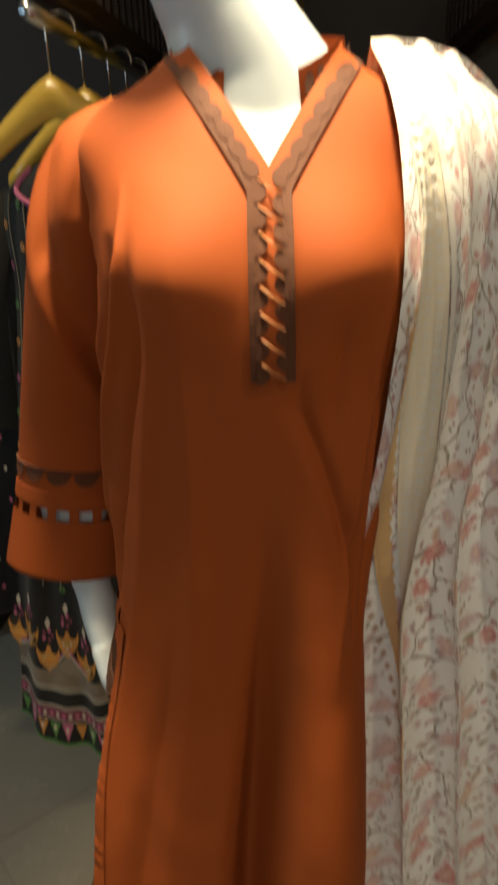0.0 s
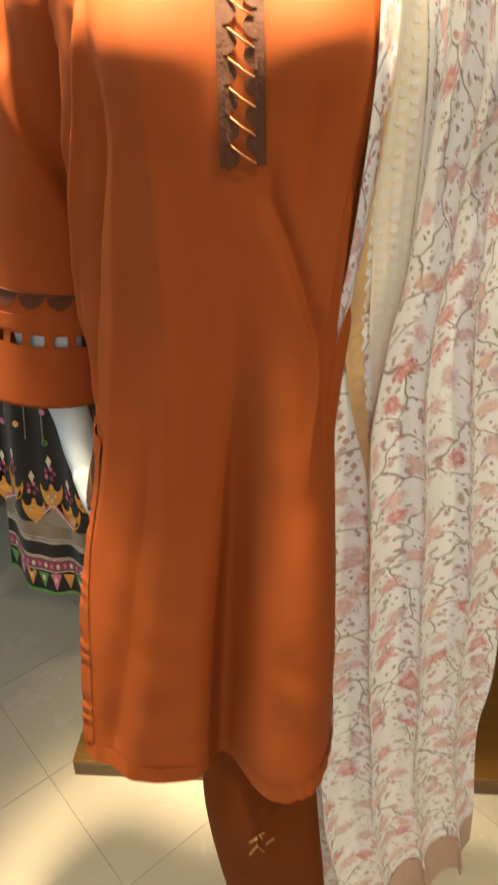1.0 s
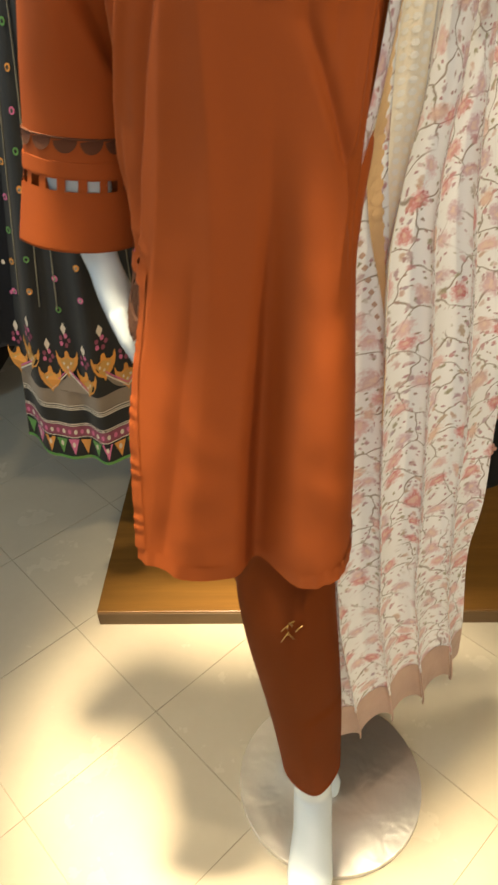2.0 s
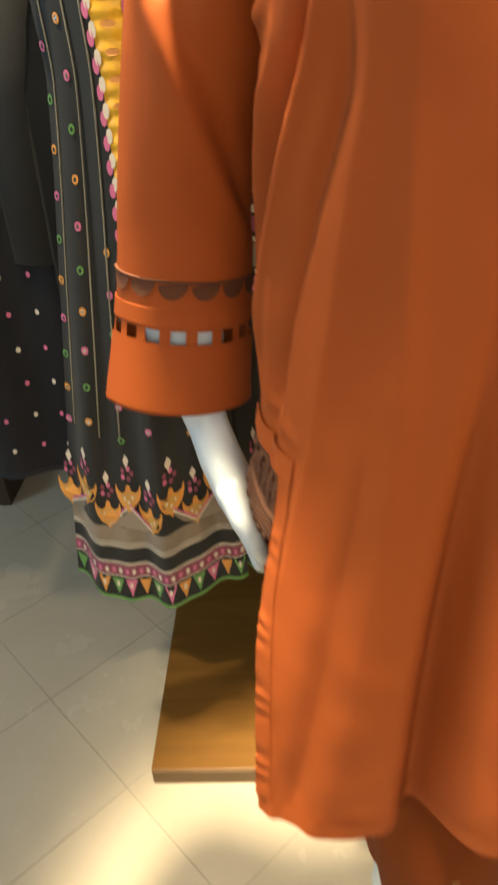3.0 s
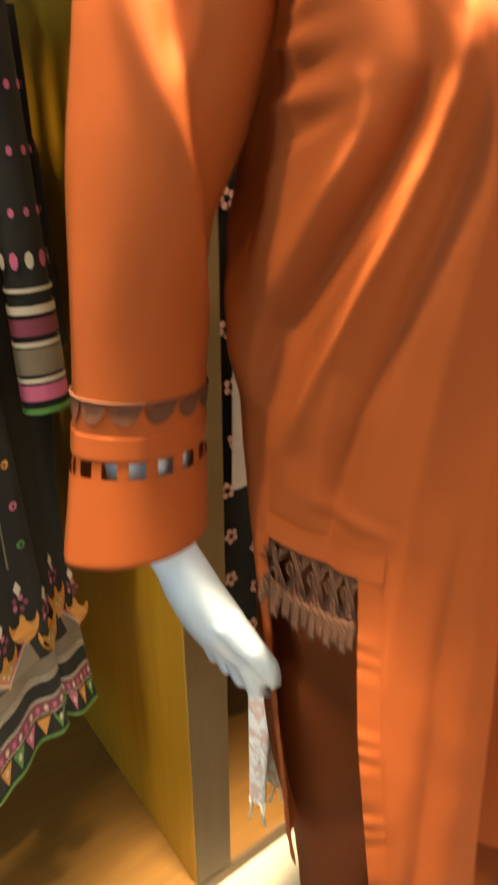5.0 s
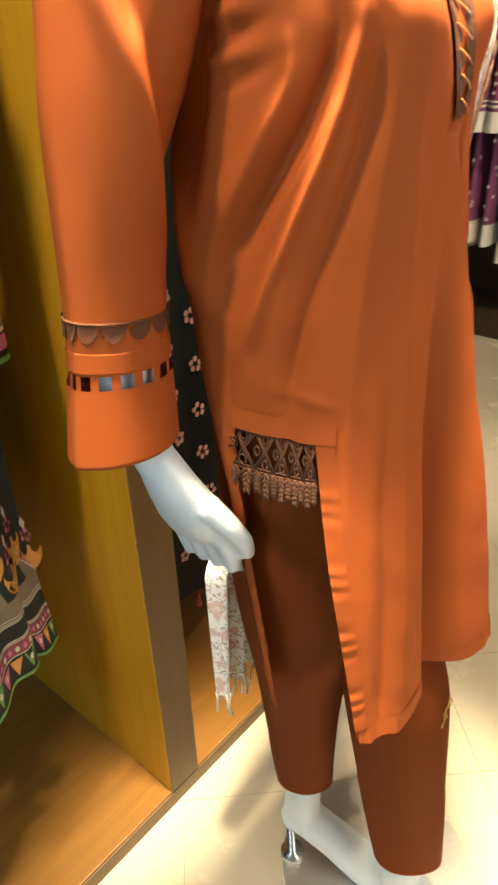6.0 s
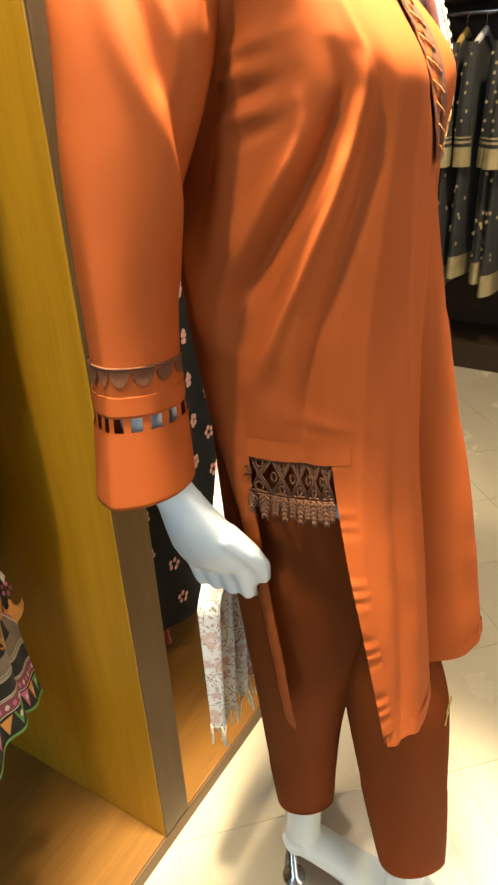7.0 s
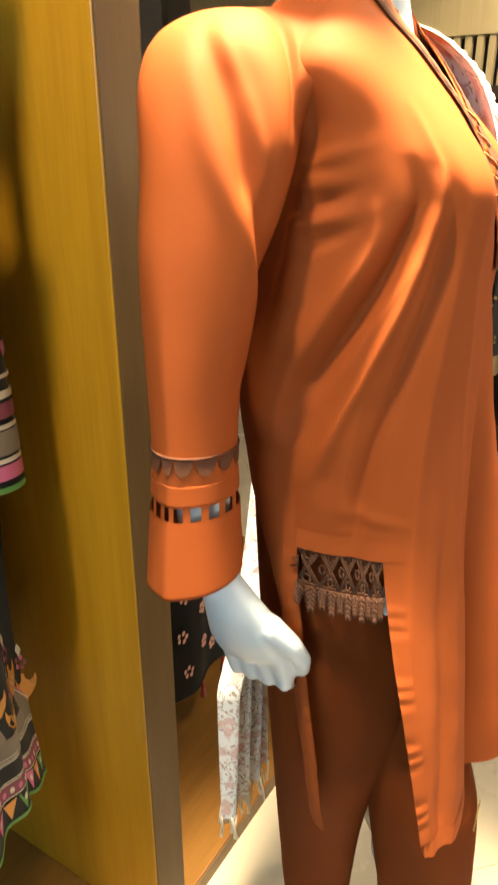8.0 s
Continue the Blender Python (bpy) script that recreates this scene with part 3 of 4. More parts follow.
part("heel_rod", tube([(-0.085, 0.128, 0.014), (-0.085, 0.128, 0.024), (-0.085, 0.128, 0.026), (-0.088, 0.130, 0.12)], [0.022, 0.022, 0.008, 0.007], 16), STEEL, stand, "polished steel heel rod")

# dupatta over the left shoulder
INNER = [(1.53, 0.094), (1.45, 0.100), (1.36, 0.100), (1.21, 0.082), (1.12, 0.060), (1.03, 0.045), (0.78, 0.045), (0.55, 0.055), (0.45, 0.06), (0.15, 0.10)]
DUP_Y = [(1.53, 0.025), (1.50, -0.042), (1.45, -0.090), (1.36, -0.116), (1.27, -0.110), (1.16, -0.104), (1.03, -0.106), (0.78, -0.115), (0.45, -0.11), (0.12, -0.09)]
DUP_W = [(1.53, 0.118), (1.40, 0.150), (1.2, 0.20), (1.0, 0.26), (0.8, 0.28), (0.4, 0.27), (0.1, 0.27)]


def dupatta_front(u, v):
    """u across (0 at the inner edge), v down from the shoulder."""
    z = 1.535 - 1.40 * v
    w = curve(z, DUP_W)
    k = min(1, 0.25 + v * 2.2)
    x = curve(z, INNER) + w * (u + 0.05 * k * math.sin(u * 26 + 1.5 * math.sin(v * 4)))
    y = curve(z, DUP_Y) + 0.21 * max(0, u) ** 1.3 * (1 - 0.3 * v) * min(1, 0.15 + 4 * v)
    y += 0.022 * (1 - 0.4 * v) * k * math.sin(u * 26 + 1.5 * math.sin(v * 4) + 1.2) * (0.35 + 0.65 * min(1, u * 3)) + 0.006 * math.sin(v * 30 + u * 9) * u
    return Vector((x, y, z + 0.008 * math.sin(u * 26) * (v > 0.9) - 0.050 * u ** 3 * (1 - v) ** 7))


def dupatta_back(u, v):
    z = 1.535 - 1.13 * v
    x = 0.094 + 0.118 * u * (1 - 0.3 * min(1, v * 3)) - 0.115 * min(1, v * 1.3) ** 5 + 0.05 * u * v
    y = 0.025 + 0.108 * min(1, v * 6) ** 0.6 + 0.03 * v + 0.018 * min(1, v * 3) * math.sin(u * 20 + v * 3) + 0.02 * u * (1 - v) ** 9
    return Vector((x, y, z - 0.050 * u ** 3 * (1 - v) ** 7))


DUP, dt, db = nodes("dupatta_print")
duv = add(dt, "ShaderNodeUVMap")
dmap = add(dt, "ShaderNodeMapping")
dmap.inputs["Scale"].default_value = (0.58, 1.75, 1)
dt.links.new(duv.outputs[0], dmap.inputs["Vector"])
warp = add(dt, "ShaderNodeTexNoise", Scale=16.0, Detail=2.0)
dt.links.new(dmap.outputs[0], warp.inputs["Vector"])
wv = dt.nodes.new("ShaderNodeVectorMath")
wv.operation = "MULTIPLY_ADD"
wv.inputs[1].default_value = (0.05, 0.05, 0)
dt.links.new(warp.outputs["Color"], wv.inputs[0])
dt.links.new(dmap.outputs[0], wv.inputs[2])


def cells(scale, warped=True):
    n = dt.nodes.new("ShaderNodeTexVoronoi")
    n.voronoi_dimensions = "2D"
    n.inputs["Scale"].default_value = scale
    dt.links.new(wv.outputs[0] if warped else dmap.outputs[0], n.inputs["Vector"])
    return n


jag = add(dt, "ShaderNodeTexNoise", Scale=220.0, Detail=2.0)
dt.links.new(dmap.outputs[0], jag.inputs["Vector"])
jagged = math_node(dt, "MULTIPLY", math_node(dt, "SUBTRACT", jag.outputs["Fac"], 0.5), 0.35)
big, small, leaf = cells(19.0), cells(40.0), cells(62.0)
cloth = mix(dt, warp.outputs["Fac"], (0.80, 0.81, 0.82), (0.88, 0.88, 0.87))
patchy = add(dt, "ShaderNodeTexNoise", Scale=11.0, Detail=1.0)
dt.links.new(dmap.outputs[0], patchy.inputs["Vector"])


def within(value, edge, soft):
    """1 where value is under edge, with a soft rim as of ink that bled into thin cloth."""
    n = add(dt, "ShaderNodeMapRange", From_Min=edge - soft, From_Max=edge + soft, To_Min=1.0, To_Max=0.0)
    dt.links.new(value, n.inputs["Value"])
    return n.outputs[0]


def where(mask, low, high):
    n = add(dt, "ShaderNodeMapRange", From_Min=low, From_Max=high)
    dt.links.new(patchy.outputs["Fac"], n.inputs["Value"])
    return math_node(dt, "MULTIPLY", mask, n.outputs[0])


# branches: broken seams between large cells
vine = dt.nodes.new("ShaderNodeTexVoronoi")
vine.voronoi_dimensions, vine.feature = "2D", "DISTANCE_TO_EDGE"
vine.inputs["Scale"].default_value = 17.0
dt.links.new(wv.outputs[0], vine.inputs["Vector"])
col = mix(dt, where(within(vine.outputs["Distance"], 0.018, 0.010), 0.32, 0.42), cloth, (0.30, 0.25, 0.20))
hue_s = ramp(dt, [(0.2, (0.55, 0.30, 0.30)), (0.4, (0.42, 0.34, 0.38)), (0.6, (0.62, 0.44, 0.36)), (0.8, (0.34, 0.32, 0.22))])
dt.links.new(small.outputs["Color"], hue_s.inputs[0])
col = mix(dt, where(within(math_node(dt, "ADD", small.outputs["Distance"], jagged), 0.17, 0.06), 0.34, 0.46), col, hue_s.outputs[0])
hue_l = ramp(dt, [(0.3, (0.30, 0.27, 0.18)), (0.6, (0.42, 0.24, 0.26))])
dt.links.new(leaf.outputs["Color"], hue_l.inputs[0])
col = mix(dt, where(within(math_node(dt, "ADD", leaf.outputs["Distance"], jagged), 0.13, 0.05), 0.30, 0.42), col, hue_l.outputs[0])
hue_b = ramp(dt, [(0.25, (0.60, 0.16, 0.16)), (0.4, (0.72, 0.46, 0.44)), (0.65, (0.55, 0.36, 0.42)), (0.85, (0.70, 0.45, 0.34))])
dt.links.new(big.outputs["Color"], hue_b.inputs[0])
ring = math_node(dt, "ADD", big.outputs["Distance"], jagged)
col = mix(dt, math_node(dt, "MULTIPLY", within(ring, 0.24, 0.09), 0.85), col, hue_b.outputs[0])
col = mix(dt, math_node(dt, "MULTIPLY", within(ring, 0.09, 0.05), 0.7), col, (0.78, 0.62, 0.50))
dt.links.new(col, db.inputs["Base Color"])
db.inputs["Roughness"].default_value = 0.75
db.inputs["Sheen Weight"].default_value = 0.2
dbp = add(dt, "ShaderNodeBump", Strength=0.15, Distance=0.002)
dt.links.new(jag.outputs["Fac"], dbp.inputs["Height"])
dt.links.new(dbp.outputs[0], db.inputs["Normal"])

CREAM = fabric("cream_lace", (0.84, 0.77, 0.63), 0.8, weave=400, bump=0.8)
WHITE_LACE = fabric("white_lace", (0.82, 0.80, 0.74), 0.8, weave=400, bump=0.8)
GOLD_BORDER = fabric("gold_border", (0.78, 0.48, 0.24), 0.7, weave=220, spread=0.45, bump=0.8)
BEIGE_BORDER = fabric("beige_border", (0.52, 0.36, 0.28), 0.75, weave=300, spread=0.3, bump=0.8)
dup = empty("dupatta", STAND, "white floral chiffon dupatta with gold border draped over a shoulder", "dupatta")
part("front_fall", grid(dupatta_front, steps(0, 1, 180), steps(0, 1, 160)), DUP, dup)
back_fall = part("back_fall", grid(dupatta_back, steps(0, 1, 60), steps(0, 1, 80)), DUP, dup)
part("end_border", grid(lambda u, v: dupatta_front(u, v) + Vector((0, -0.0015, 0)), steps(0, 1, 180), steps(0.93, 1.0, 8)), BEIGE_BORDER, dup, "beige woven end border")


def stripe(name, a0, a1, mat, v0, v1, lift, label):
    """A border that runs down the fall, from u a0[0]..a0[1] at the top to a1 at its lower end."""
    def fn(u, v):
        f = (v - v0) / (v1 - v0)
        lo, hi = a0[0] + (a1[0] - a0[0]) * f, a0[1] + (a1[1] - a0[1]) * f
        return dupatta_front(lo + (hi - lo) * u, v) + Vector((-lift * 0.3, -lift, 0))
    return part(name, grid(fn, steps(0, 1, 10), steps(v0, v1, 90)), mat, dup, label)


stripe("lace_border", (0.0, 0.20), (0.33, 0.362), CREAM, 0.0, 0.44, 0.0016, "cream lace border band")
stripe("lace_piping", (0.20, 0.225), (0.362, 0.372), WHITE_LACE, 0.0, 0.40, 0.0024, "white piping along the border")
stripe("gold_border", (0.055, 0.10), (0.335, 0.352), GOLD_BORDER, 0.15, 0.50, 0.003, "orange gold embroidered border")


def border_motif(name, u, v, du, dv, mat, lift, n=6):
    """A small raised piece on the border, du and dv half its size across and along it."""
    bm = bmesh.new()
    ring_pts = [dupatta_front(u + du * math.cos(q), v + dv * math.sin(q)) + Vector((-0.3 * lift, -lift, 0)) for q in steps(0, 2 * math.pi, n)[:-1]]
    mid = dupatta_front(u, v) + Vector((-0.3 * lift - 0.0003, -lift - 0.0006, 0))
    vs, c = [bm.verts.new(p) for p in ring_pts], bm.verts.new(mid)
    for i in range(len(vs)):
        bm.faces.new((vs[i], vs[(i + 1) % len(vs)], c))
    return part(name, bm, mat, dup)


for k in range(62):
    v = 0.004 + k * 0.0073
    f = v / 0.44
    for c0, c1, w0, w1 in ((0.040, 0.338, 0.024, 0.003), (0.100, 0.348, 0.024, 0.006), (0.160, 0.356, 0.022, 0.004)):
        border_motif("lace_motif", c0 + (c1 - c0) * f, v + (0.0036 if c0 > 0.1 and c0 < 0.2 else 0), w0 + (w1 - w0) * f, 0.0024, WHITE_LACE, 0.0030, 6)
for k in range(34):
    v = 0.14 + k * 0.0104
    f = (v - 0.13) / 0.37
    border_motif("rosette", 0.077 + 0.265 * f, v, 0.020 - 0.010 * f, 0.0046, GOLD_BORDER, 0.0042, 10)
    border_motif("lace_sprig", 0.020 + 0.288 * f, v, 0.008, 0.0030, BEIGE_BORDER, 0.0020, 4)
random.seed(5)
for k in range(22):
    u = k / 21
    p = dupatta_back(u, 1.0)
    l = 0.035 + 0.02 * random.random()
    q = p + Vector((random.uniform(-0.008, 0.008), random.uniform(-0.006, 0.006), -l))
    part("fringe_strand", tube([p + Vector((0, 0, 0.004)), (p + q) / 2 + Vector((random.uniform(-0.004, 0.004), 0, 0)), q], [0.0018, 0.0022, 0.0026], 6), CREAM, back_fall, "knotted cream fringe strand")

# ---- hanging clothes in the fixture ----
ORANGE_T, PINK_T, GREEN_T = plain("orange_silk", (0.62, 0.27, 0.05), 0.5), plain("pink_silk", (0.55, 0.13, 0.26), 0.5), plain("green_silk", (0.10, 0.26, 0.06), 0.5)
PALE_T, GREY_T, GOLD_T = plain("pale_thread", (0.62, 0.56, 0.46), 0.6), fabric("taupe_lace", (0.20, 0.16, 0.12), 0.7, weave=260, spread=0.5), plain("gold_silk", (0.5, 0.28, 0.07), 0.45)
YELLOW_T, MIRROR = fabric("yellow_silk", (0.78, 0.42, 0.02), 0.45, weave=200, spread=0.25), plain("mirror_disc", (0.85, 0.83, 0.8), 0.15, 1.0)
STRIPE_T = fabric("stripe_thread", (0.24, 0.22, 0.15), 0.6, weave=300, spread=0.6)
MAROON_T = plain("maroon_thread", (0.22, 0.05, 0.09), 0.6)

BK_L = [(1.46, -0.295), (1.42, -0.345), (1.28, -0.350), (1.0, -0.392), (0.75, -0.432), (0.47, -0.468)]
BK_R = [(1.46, -0.205), (1.42, -0.165), (1.28, -0.160), (1.0, -0.158), (0.75, -0.152), (0.47, -0.146)]


def black_front(u, z, lift=0.0):
    l, r = curve(z, BK_L), curve(z, BK_R)
    k = max(0, min(1, (1.45 - z) / 0.6))
    x = l + (r - l) * u
    y = 1.150 + 0.055 * (1 - math.sin(math.pi * u)) + 0.011 * k * math.sin(u * 16 + 2.5 * z) + 0.005 * k * math.sin(u * 31)
    return Vector((x, y - lift, z - 0.028 * math.sin(math.pi * u) * (1.45 - z)))


def patch(name, pts, mat, parent, lift=0.002, fn=None, label=""):
    bm = bmesh.new()
    f = fn or black_front
    bm.faces.new([bm.verts.new(f(u, z, lift)) for u, z in pts])
    return part(name, bm, mat, parent, label, False)


def disc(u, z, ru, rz, n=9):
    return [(u + ru * math.cos(a), z + rz * math.sin(a)) for a in steps(0, 2 * math.pi, n)[:-1]]


def ribbon(name, z0, z1, mat, parent, fn, label="", u0=0.0, u1=1.0, lift=0.0015, wave=0.0, period=5):
    return part(name, grid(lambda u, z: fn(u, z + wave * abs(((u * period) % 1) * 2 - 1), lift), steps(u0, u1, 90), steps(z0, z1, 2)), mat, parent, label)


def embroider(parent, fn, u0=0.0, u1=1.0, hem=0.47):
    """The bands, triangles and motifs over the hem, from u0 to u1."""
    ribbon("hem_piping", hem - 0.002, hem + 0.005, GREEN_T, parent, fn, "green hem piping", u0, u1, 0.003)
    n = 13
    for i in range(n):
        u = (i + 0.5) / n
        if not u0 <= u <= u1:
            continue
        c = (GREEN_T, PINK_T, ORANGE_T)[i % 3]
        patch("triangle_patch", [(u - 0.034, hem + 0.046), (u + 0.034, hem + 0.046), (u, hem + 0.008)], c, parent, fn=fn)
        patch("sprig", disc(u, hem + 0.034, 0.010, 0.007, 7), PALE_T, parent, 0.003, fn)
    for z in (0.050, 0.078, 0.082, 0.116, 0.120, 0.125):
        ribbon("stitch_line", hem + z, hem + z + 0.0022, PALE_T, parent, fn, "", u0, u1)
    ribbon("dot_band", hem + 0.053, hem + 0.077, MAROON_T, parent, fn, "maroon band with pale dots", u0, u1)
    for i in range(26):
        u = (i + 0.5) / 26
        if u0 <= u <= u1:
            patch("dot", disc(u, hem + 0.065, 0.011, 0.006, 8), PALE_T if i % 2 else PINK_T, parent, 0.003, fn)
    ribbon("lace_band", hem + 0.128, hem + 0.160, GREY_T, parent, fn, "taupe lace band with zigzag edge", u0, u1)
    k = 4
    for i in range(k):
        a, b = i / k, (i + 1) / k
        if a < u0 - 0.01 or b > u1 + 0.01:
            continue
        patch("zigzag_fill", [(a, hem + 0.160), (b, hem + 0.160), ((a + b) / 2, hem + 0.200)], GREY_T, parent, 0.0012, fn)
        for (ua, za), (ub, zb) in (((a, 0.160), ((a + b) / 2, 0.202)), (((a + b) / 2, 0.202), (b, 0.160))):
            for o, m in ((0.0, PALE_T), (0.006, PINK_T)):
                patch("zigzag_line", [(ua, hem + za + o), (ub, hem + zb + o), (ub, hem + zb + o + 0.004), (ua, hem + za + o + 0.004)], m, parent, 0.0026, fn)
    for i in range(2 * k + 1):
        u, z = i / (2 * k), hem + (0.185 if i % 2 == 0 else 0.222)
        if not u0 <= u <= u1:
            continue
        half = [(0, -0.032), (0.010, -0.024), (0.040, -0.016), (0.062, -0.003), (0.073, 0.012), (0.070, 0.025), (0.056, 0.013), (0.036, 0.009), (0.016, 0.013), (0.010, 0.024), (0, 0.026)]
        wing = half + [(-a, b) for a, b in half[-2:0:-1]]
        patch("motif", [(u + a, z + b) for a, b in wing], ORANGE_T, parent, 0.0022, fn, "gold embroidered motif")
        heart = [(0, -0.022), (0.026, -0.012), (0.044, 0.002), (0.046, 0.010), (0.026, 0.006), (0, 0.012), (-0.026, 0.006), (-0.046, 0.010), (-0.044, 0.002), (-0.026, -0.012)]
        patch("motif_centre", [(u + a, z + b) for a, b in heart], GOLD_T, parent, 0.0030, fn)
        for da, db_ in ((-0.022, 0.0), (0.0, -0.008), (0.022, 0.0)):
            patch("sequin", disc(u + da, z + db_, 0.007, 0.0035, 6), PALE_T, parent, 0.0036, fn)
        for q in range(5):
            patch("petal", disc(u + 0.028 * math.cos(q * 1.256), z + 0.047 + 0.010 * math.sin(q * 1.256), 0.012, 0.0055, 6), PINK_T if q % 2 else MAROON_T, parent, 0.0026, fn)
        patch("sprig", [(u, z + 0.058), (u + 0.018, z + 0.072), (u, z + 0.084), (u - 0.018, z + 0.072)], PALE_T, parent, 0.003, fn)


def black_kurta():
    ob = empty("black_kurta", pose(0, 0, 0), "black kurta with embroidered hem and yellow placket on a hanger", "kurta")
    bm = grid(lambda u, z: black_front(u, z), steps(0, 1, 110), steps(1.46, 0.47, 110))
    part("front_panel", bm, BLACK_CLOTH, ob)
    embroider(ob, black_front)
    for k, u in enumerate((0.07, 0.24, 0.36, 0.86)):
        pts = [black_front(u - 0.04 * (1.45 - z) * 0.3, z, 0.0022) for z in steps(1.42, 0.80, 40)]
        part("stripe", tube(pts, 0.0012, 5), STRIPE_T, ob, "thin woven stripe")
    for k, u in enumerate((0.02, 0.18, 0.36, 0.54, 0.76, 0.93)):
        for i in range(11):
            z = 0.80 + i * 0.058 + 0.029 * (k % 2)
            if z > 1.42 or (0.33 < u < 0.8 and z > 1.09):
                continue
            m = (PINK_T, ORANGE_T, GREEN_T)[(i + k) % 3]
            patch("dot_ring", disc(u, z, 0.021, 0.0062, 12), m, ob, 0.002)
            patch("mirror_disc", disc(u, z, 0.010, 0.0032, 9), MIRROR if m is not GREEN_T else BLACK_CLOTH, ob, 0.003)
    # yellow placket with petals at its sides
    pl = part("yellow_placket", grid(lambda u, z: black_front(0.41 + 0.20 * u + 0.23 * (1.38 - z), z, 0.004 + 0.003 * math.sin(math.pi * u) + 0.0012 * math.sin(z * 330)), steps(0, 1, 8), steps(1.46, 1.10, 120)), YELLOW_T, ob, "ruched yellow silk placket")
    for i in range(13):
        z = 1.115 + i * 0.027
        for s, m in ((-0.02, PINK_T), (0.215, PINK_T if i % 2 else PALE_T), (0.0, PALE_T)):
            u = 0.41 + s + 0.23 * (1.38 - z)
            patch("placket_petal", disc(u, z + (0.008 if m is PALE_T else 0), 0.022, 0.009, 8), m, pl, 0.0065)
        patch("placket_leaf", disc(0.41 + 0.10 + 0.23 * (1.38 - z), z + 0.013, 0.05, 0.004, 8), ORANGE_T, pl, 0.0095)
    part("neck_piping", tube([black_front(0.5 + 0.42 * math.cos(a), 1.455 - 0.05 * math.sin(a), 0.004) for a in steps(0, math.pi, 20)], 0.004, 8), PINK_T, ob, "pink neckline piping")
    # side and sleeve, behind the front
    def sleeve_s(u, z, lift=0.0):
        a = math.pi * 2 * u
        r = 0.021 + 0.014 * (1.42 - z)
        return Vector((-0.114 + 0.010 * (1.42 - z) + (r + lift) * math.cos(a), 1.187 - (r * 0.6 + lift) * math.sin(a), z + 0.03))
    sl = part("sleeve", grid(sleeve_s, steps(0, 1, 32), steps(1.43, 0.97, 40), True), BLACK_CLOTH, ob)
    for z0, z1, m in ((0.968, 0.976, GREEN_T), (0.985, 1.005, PINK_T), (1.008, 1.014, PALE_T), (1.018, 1.05, GREY_T), (1.052, 1.058, PALE_T), (1.065, 1.085, MAROON_T), (1.09, 1.10, PALE_T), (1.115, 1.12, PALE_T)):
        part("cuff_band", grid(lambda u, z: sleeve_s(u, z, 0.0025), steps(0, 1, 32), [z0, z1], True), m, sl)
    for i in range(10):
        patch("petal", disc((i + 0.5) / 10, 1.15, 0.03, 0.010, 7), PINK_T if i % 2 else PALE_T, sl, 0.003, sleeve_s)
        for j in range(3):
            patch("dot_ring", disc((i + 0.5 * (j % 2)) / 10 + 0.02, 1.2 + j * 0.06, 0.02, 0.005, 8), PINK_T, sl, 0.003, sleeve_s)
    def back_s(u, z, lift=0.0):
        return Vector((-0.30 + 0.215 * u + 0.012 * math.sin(z * 6), 1.262 - 0.045 * u * u + 0.02 * math.sin(u * 12 + z * 3) - lift, z - 0.02 * u))
    part("back_panel", grid(back_s, steps(0, 1, 60), steps(1.44, 0.47, 60)), BLACK_CLOTH, ob)
    embroider(ob, back_s, 0.45, 1.0)
    return ob


def hanger(m, mat, label="curved wooden clothes hanger with steel hook", width=0.20, drop=0.07):
    ob = empty("clothes_hanger", m, label, "hanger", "clothes hangers")
    pts = [(x * width, 0, 0.012 - drop * abs(x) ** 1.25) for x in (-1, -0.75, -0.5, -0.28, -0.12, 0, 0.12, 0.28, 0.5, 0.75, 1)]
    bm = bmesh.new()
    rows = []
    for x, y, z in pts:
        h = 0.012 + 0.014 * (1 - abs(x) / width)
        rows.append([bm.verts.new(Vector((x, y + a, z + b))) for a, b in ((-0.007, -h), (0.007, -h), (0.009, 0), (0.005, h), (-0.005, h), (-0.009, 0))])
    for a, b in zip(rows, rows[1:]):
        for i in range(6):
            bm.faces.new((a[i], a[(i + 1) % 6], b[(i + 1) % 6], b[i]))
    bm.faces.new(rows[0][::-1])
    bm.faces.new(rows[-1])
    part("shoulder_bar", bm, mat, ob)
    hook = [(0, 0, 0.03), (0, 0, 0.09)] + [(0.02 - 0.02 * math.cos(a), 0, 0.09 + 0.02 * math.sin(a)) for a in steps(0.2, 3.4, 10)]
    part("hook", tube(hook, 0.0018, 6), STEEL, ob)
    return ob


black_kurta()
YELLOW_HANGER = wood("yellow_beech", (0.62, 0.40, 0.06), (0.75, 0.52, 0.10), 0.25, "x")
WHITE_HANGER = plain("white_plastic", (0.75, 0.72, 0.7), 0.3)
h0 = hanger(pose(-0.245, 1.175, 1.53), YELLOW_HANGER, "broad yellow wooden clothes hanger with steel hook", 0.14, 0.105)

# rail and slatted valance that run to the back of each bay
RAIL_DARK = wood("valance_walnut", (0.025, 0.016, 0.01), (0.05, 0.03, 0.018), 0.5, "y")


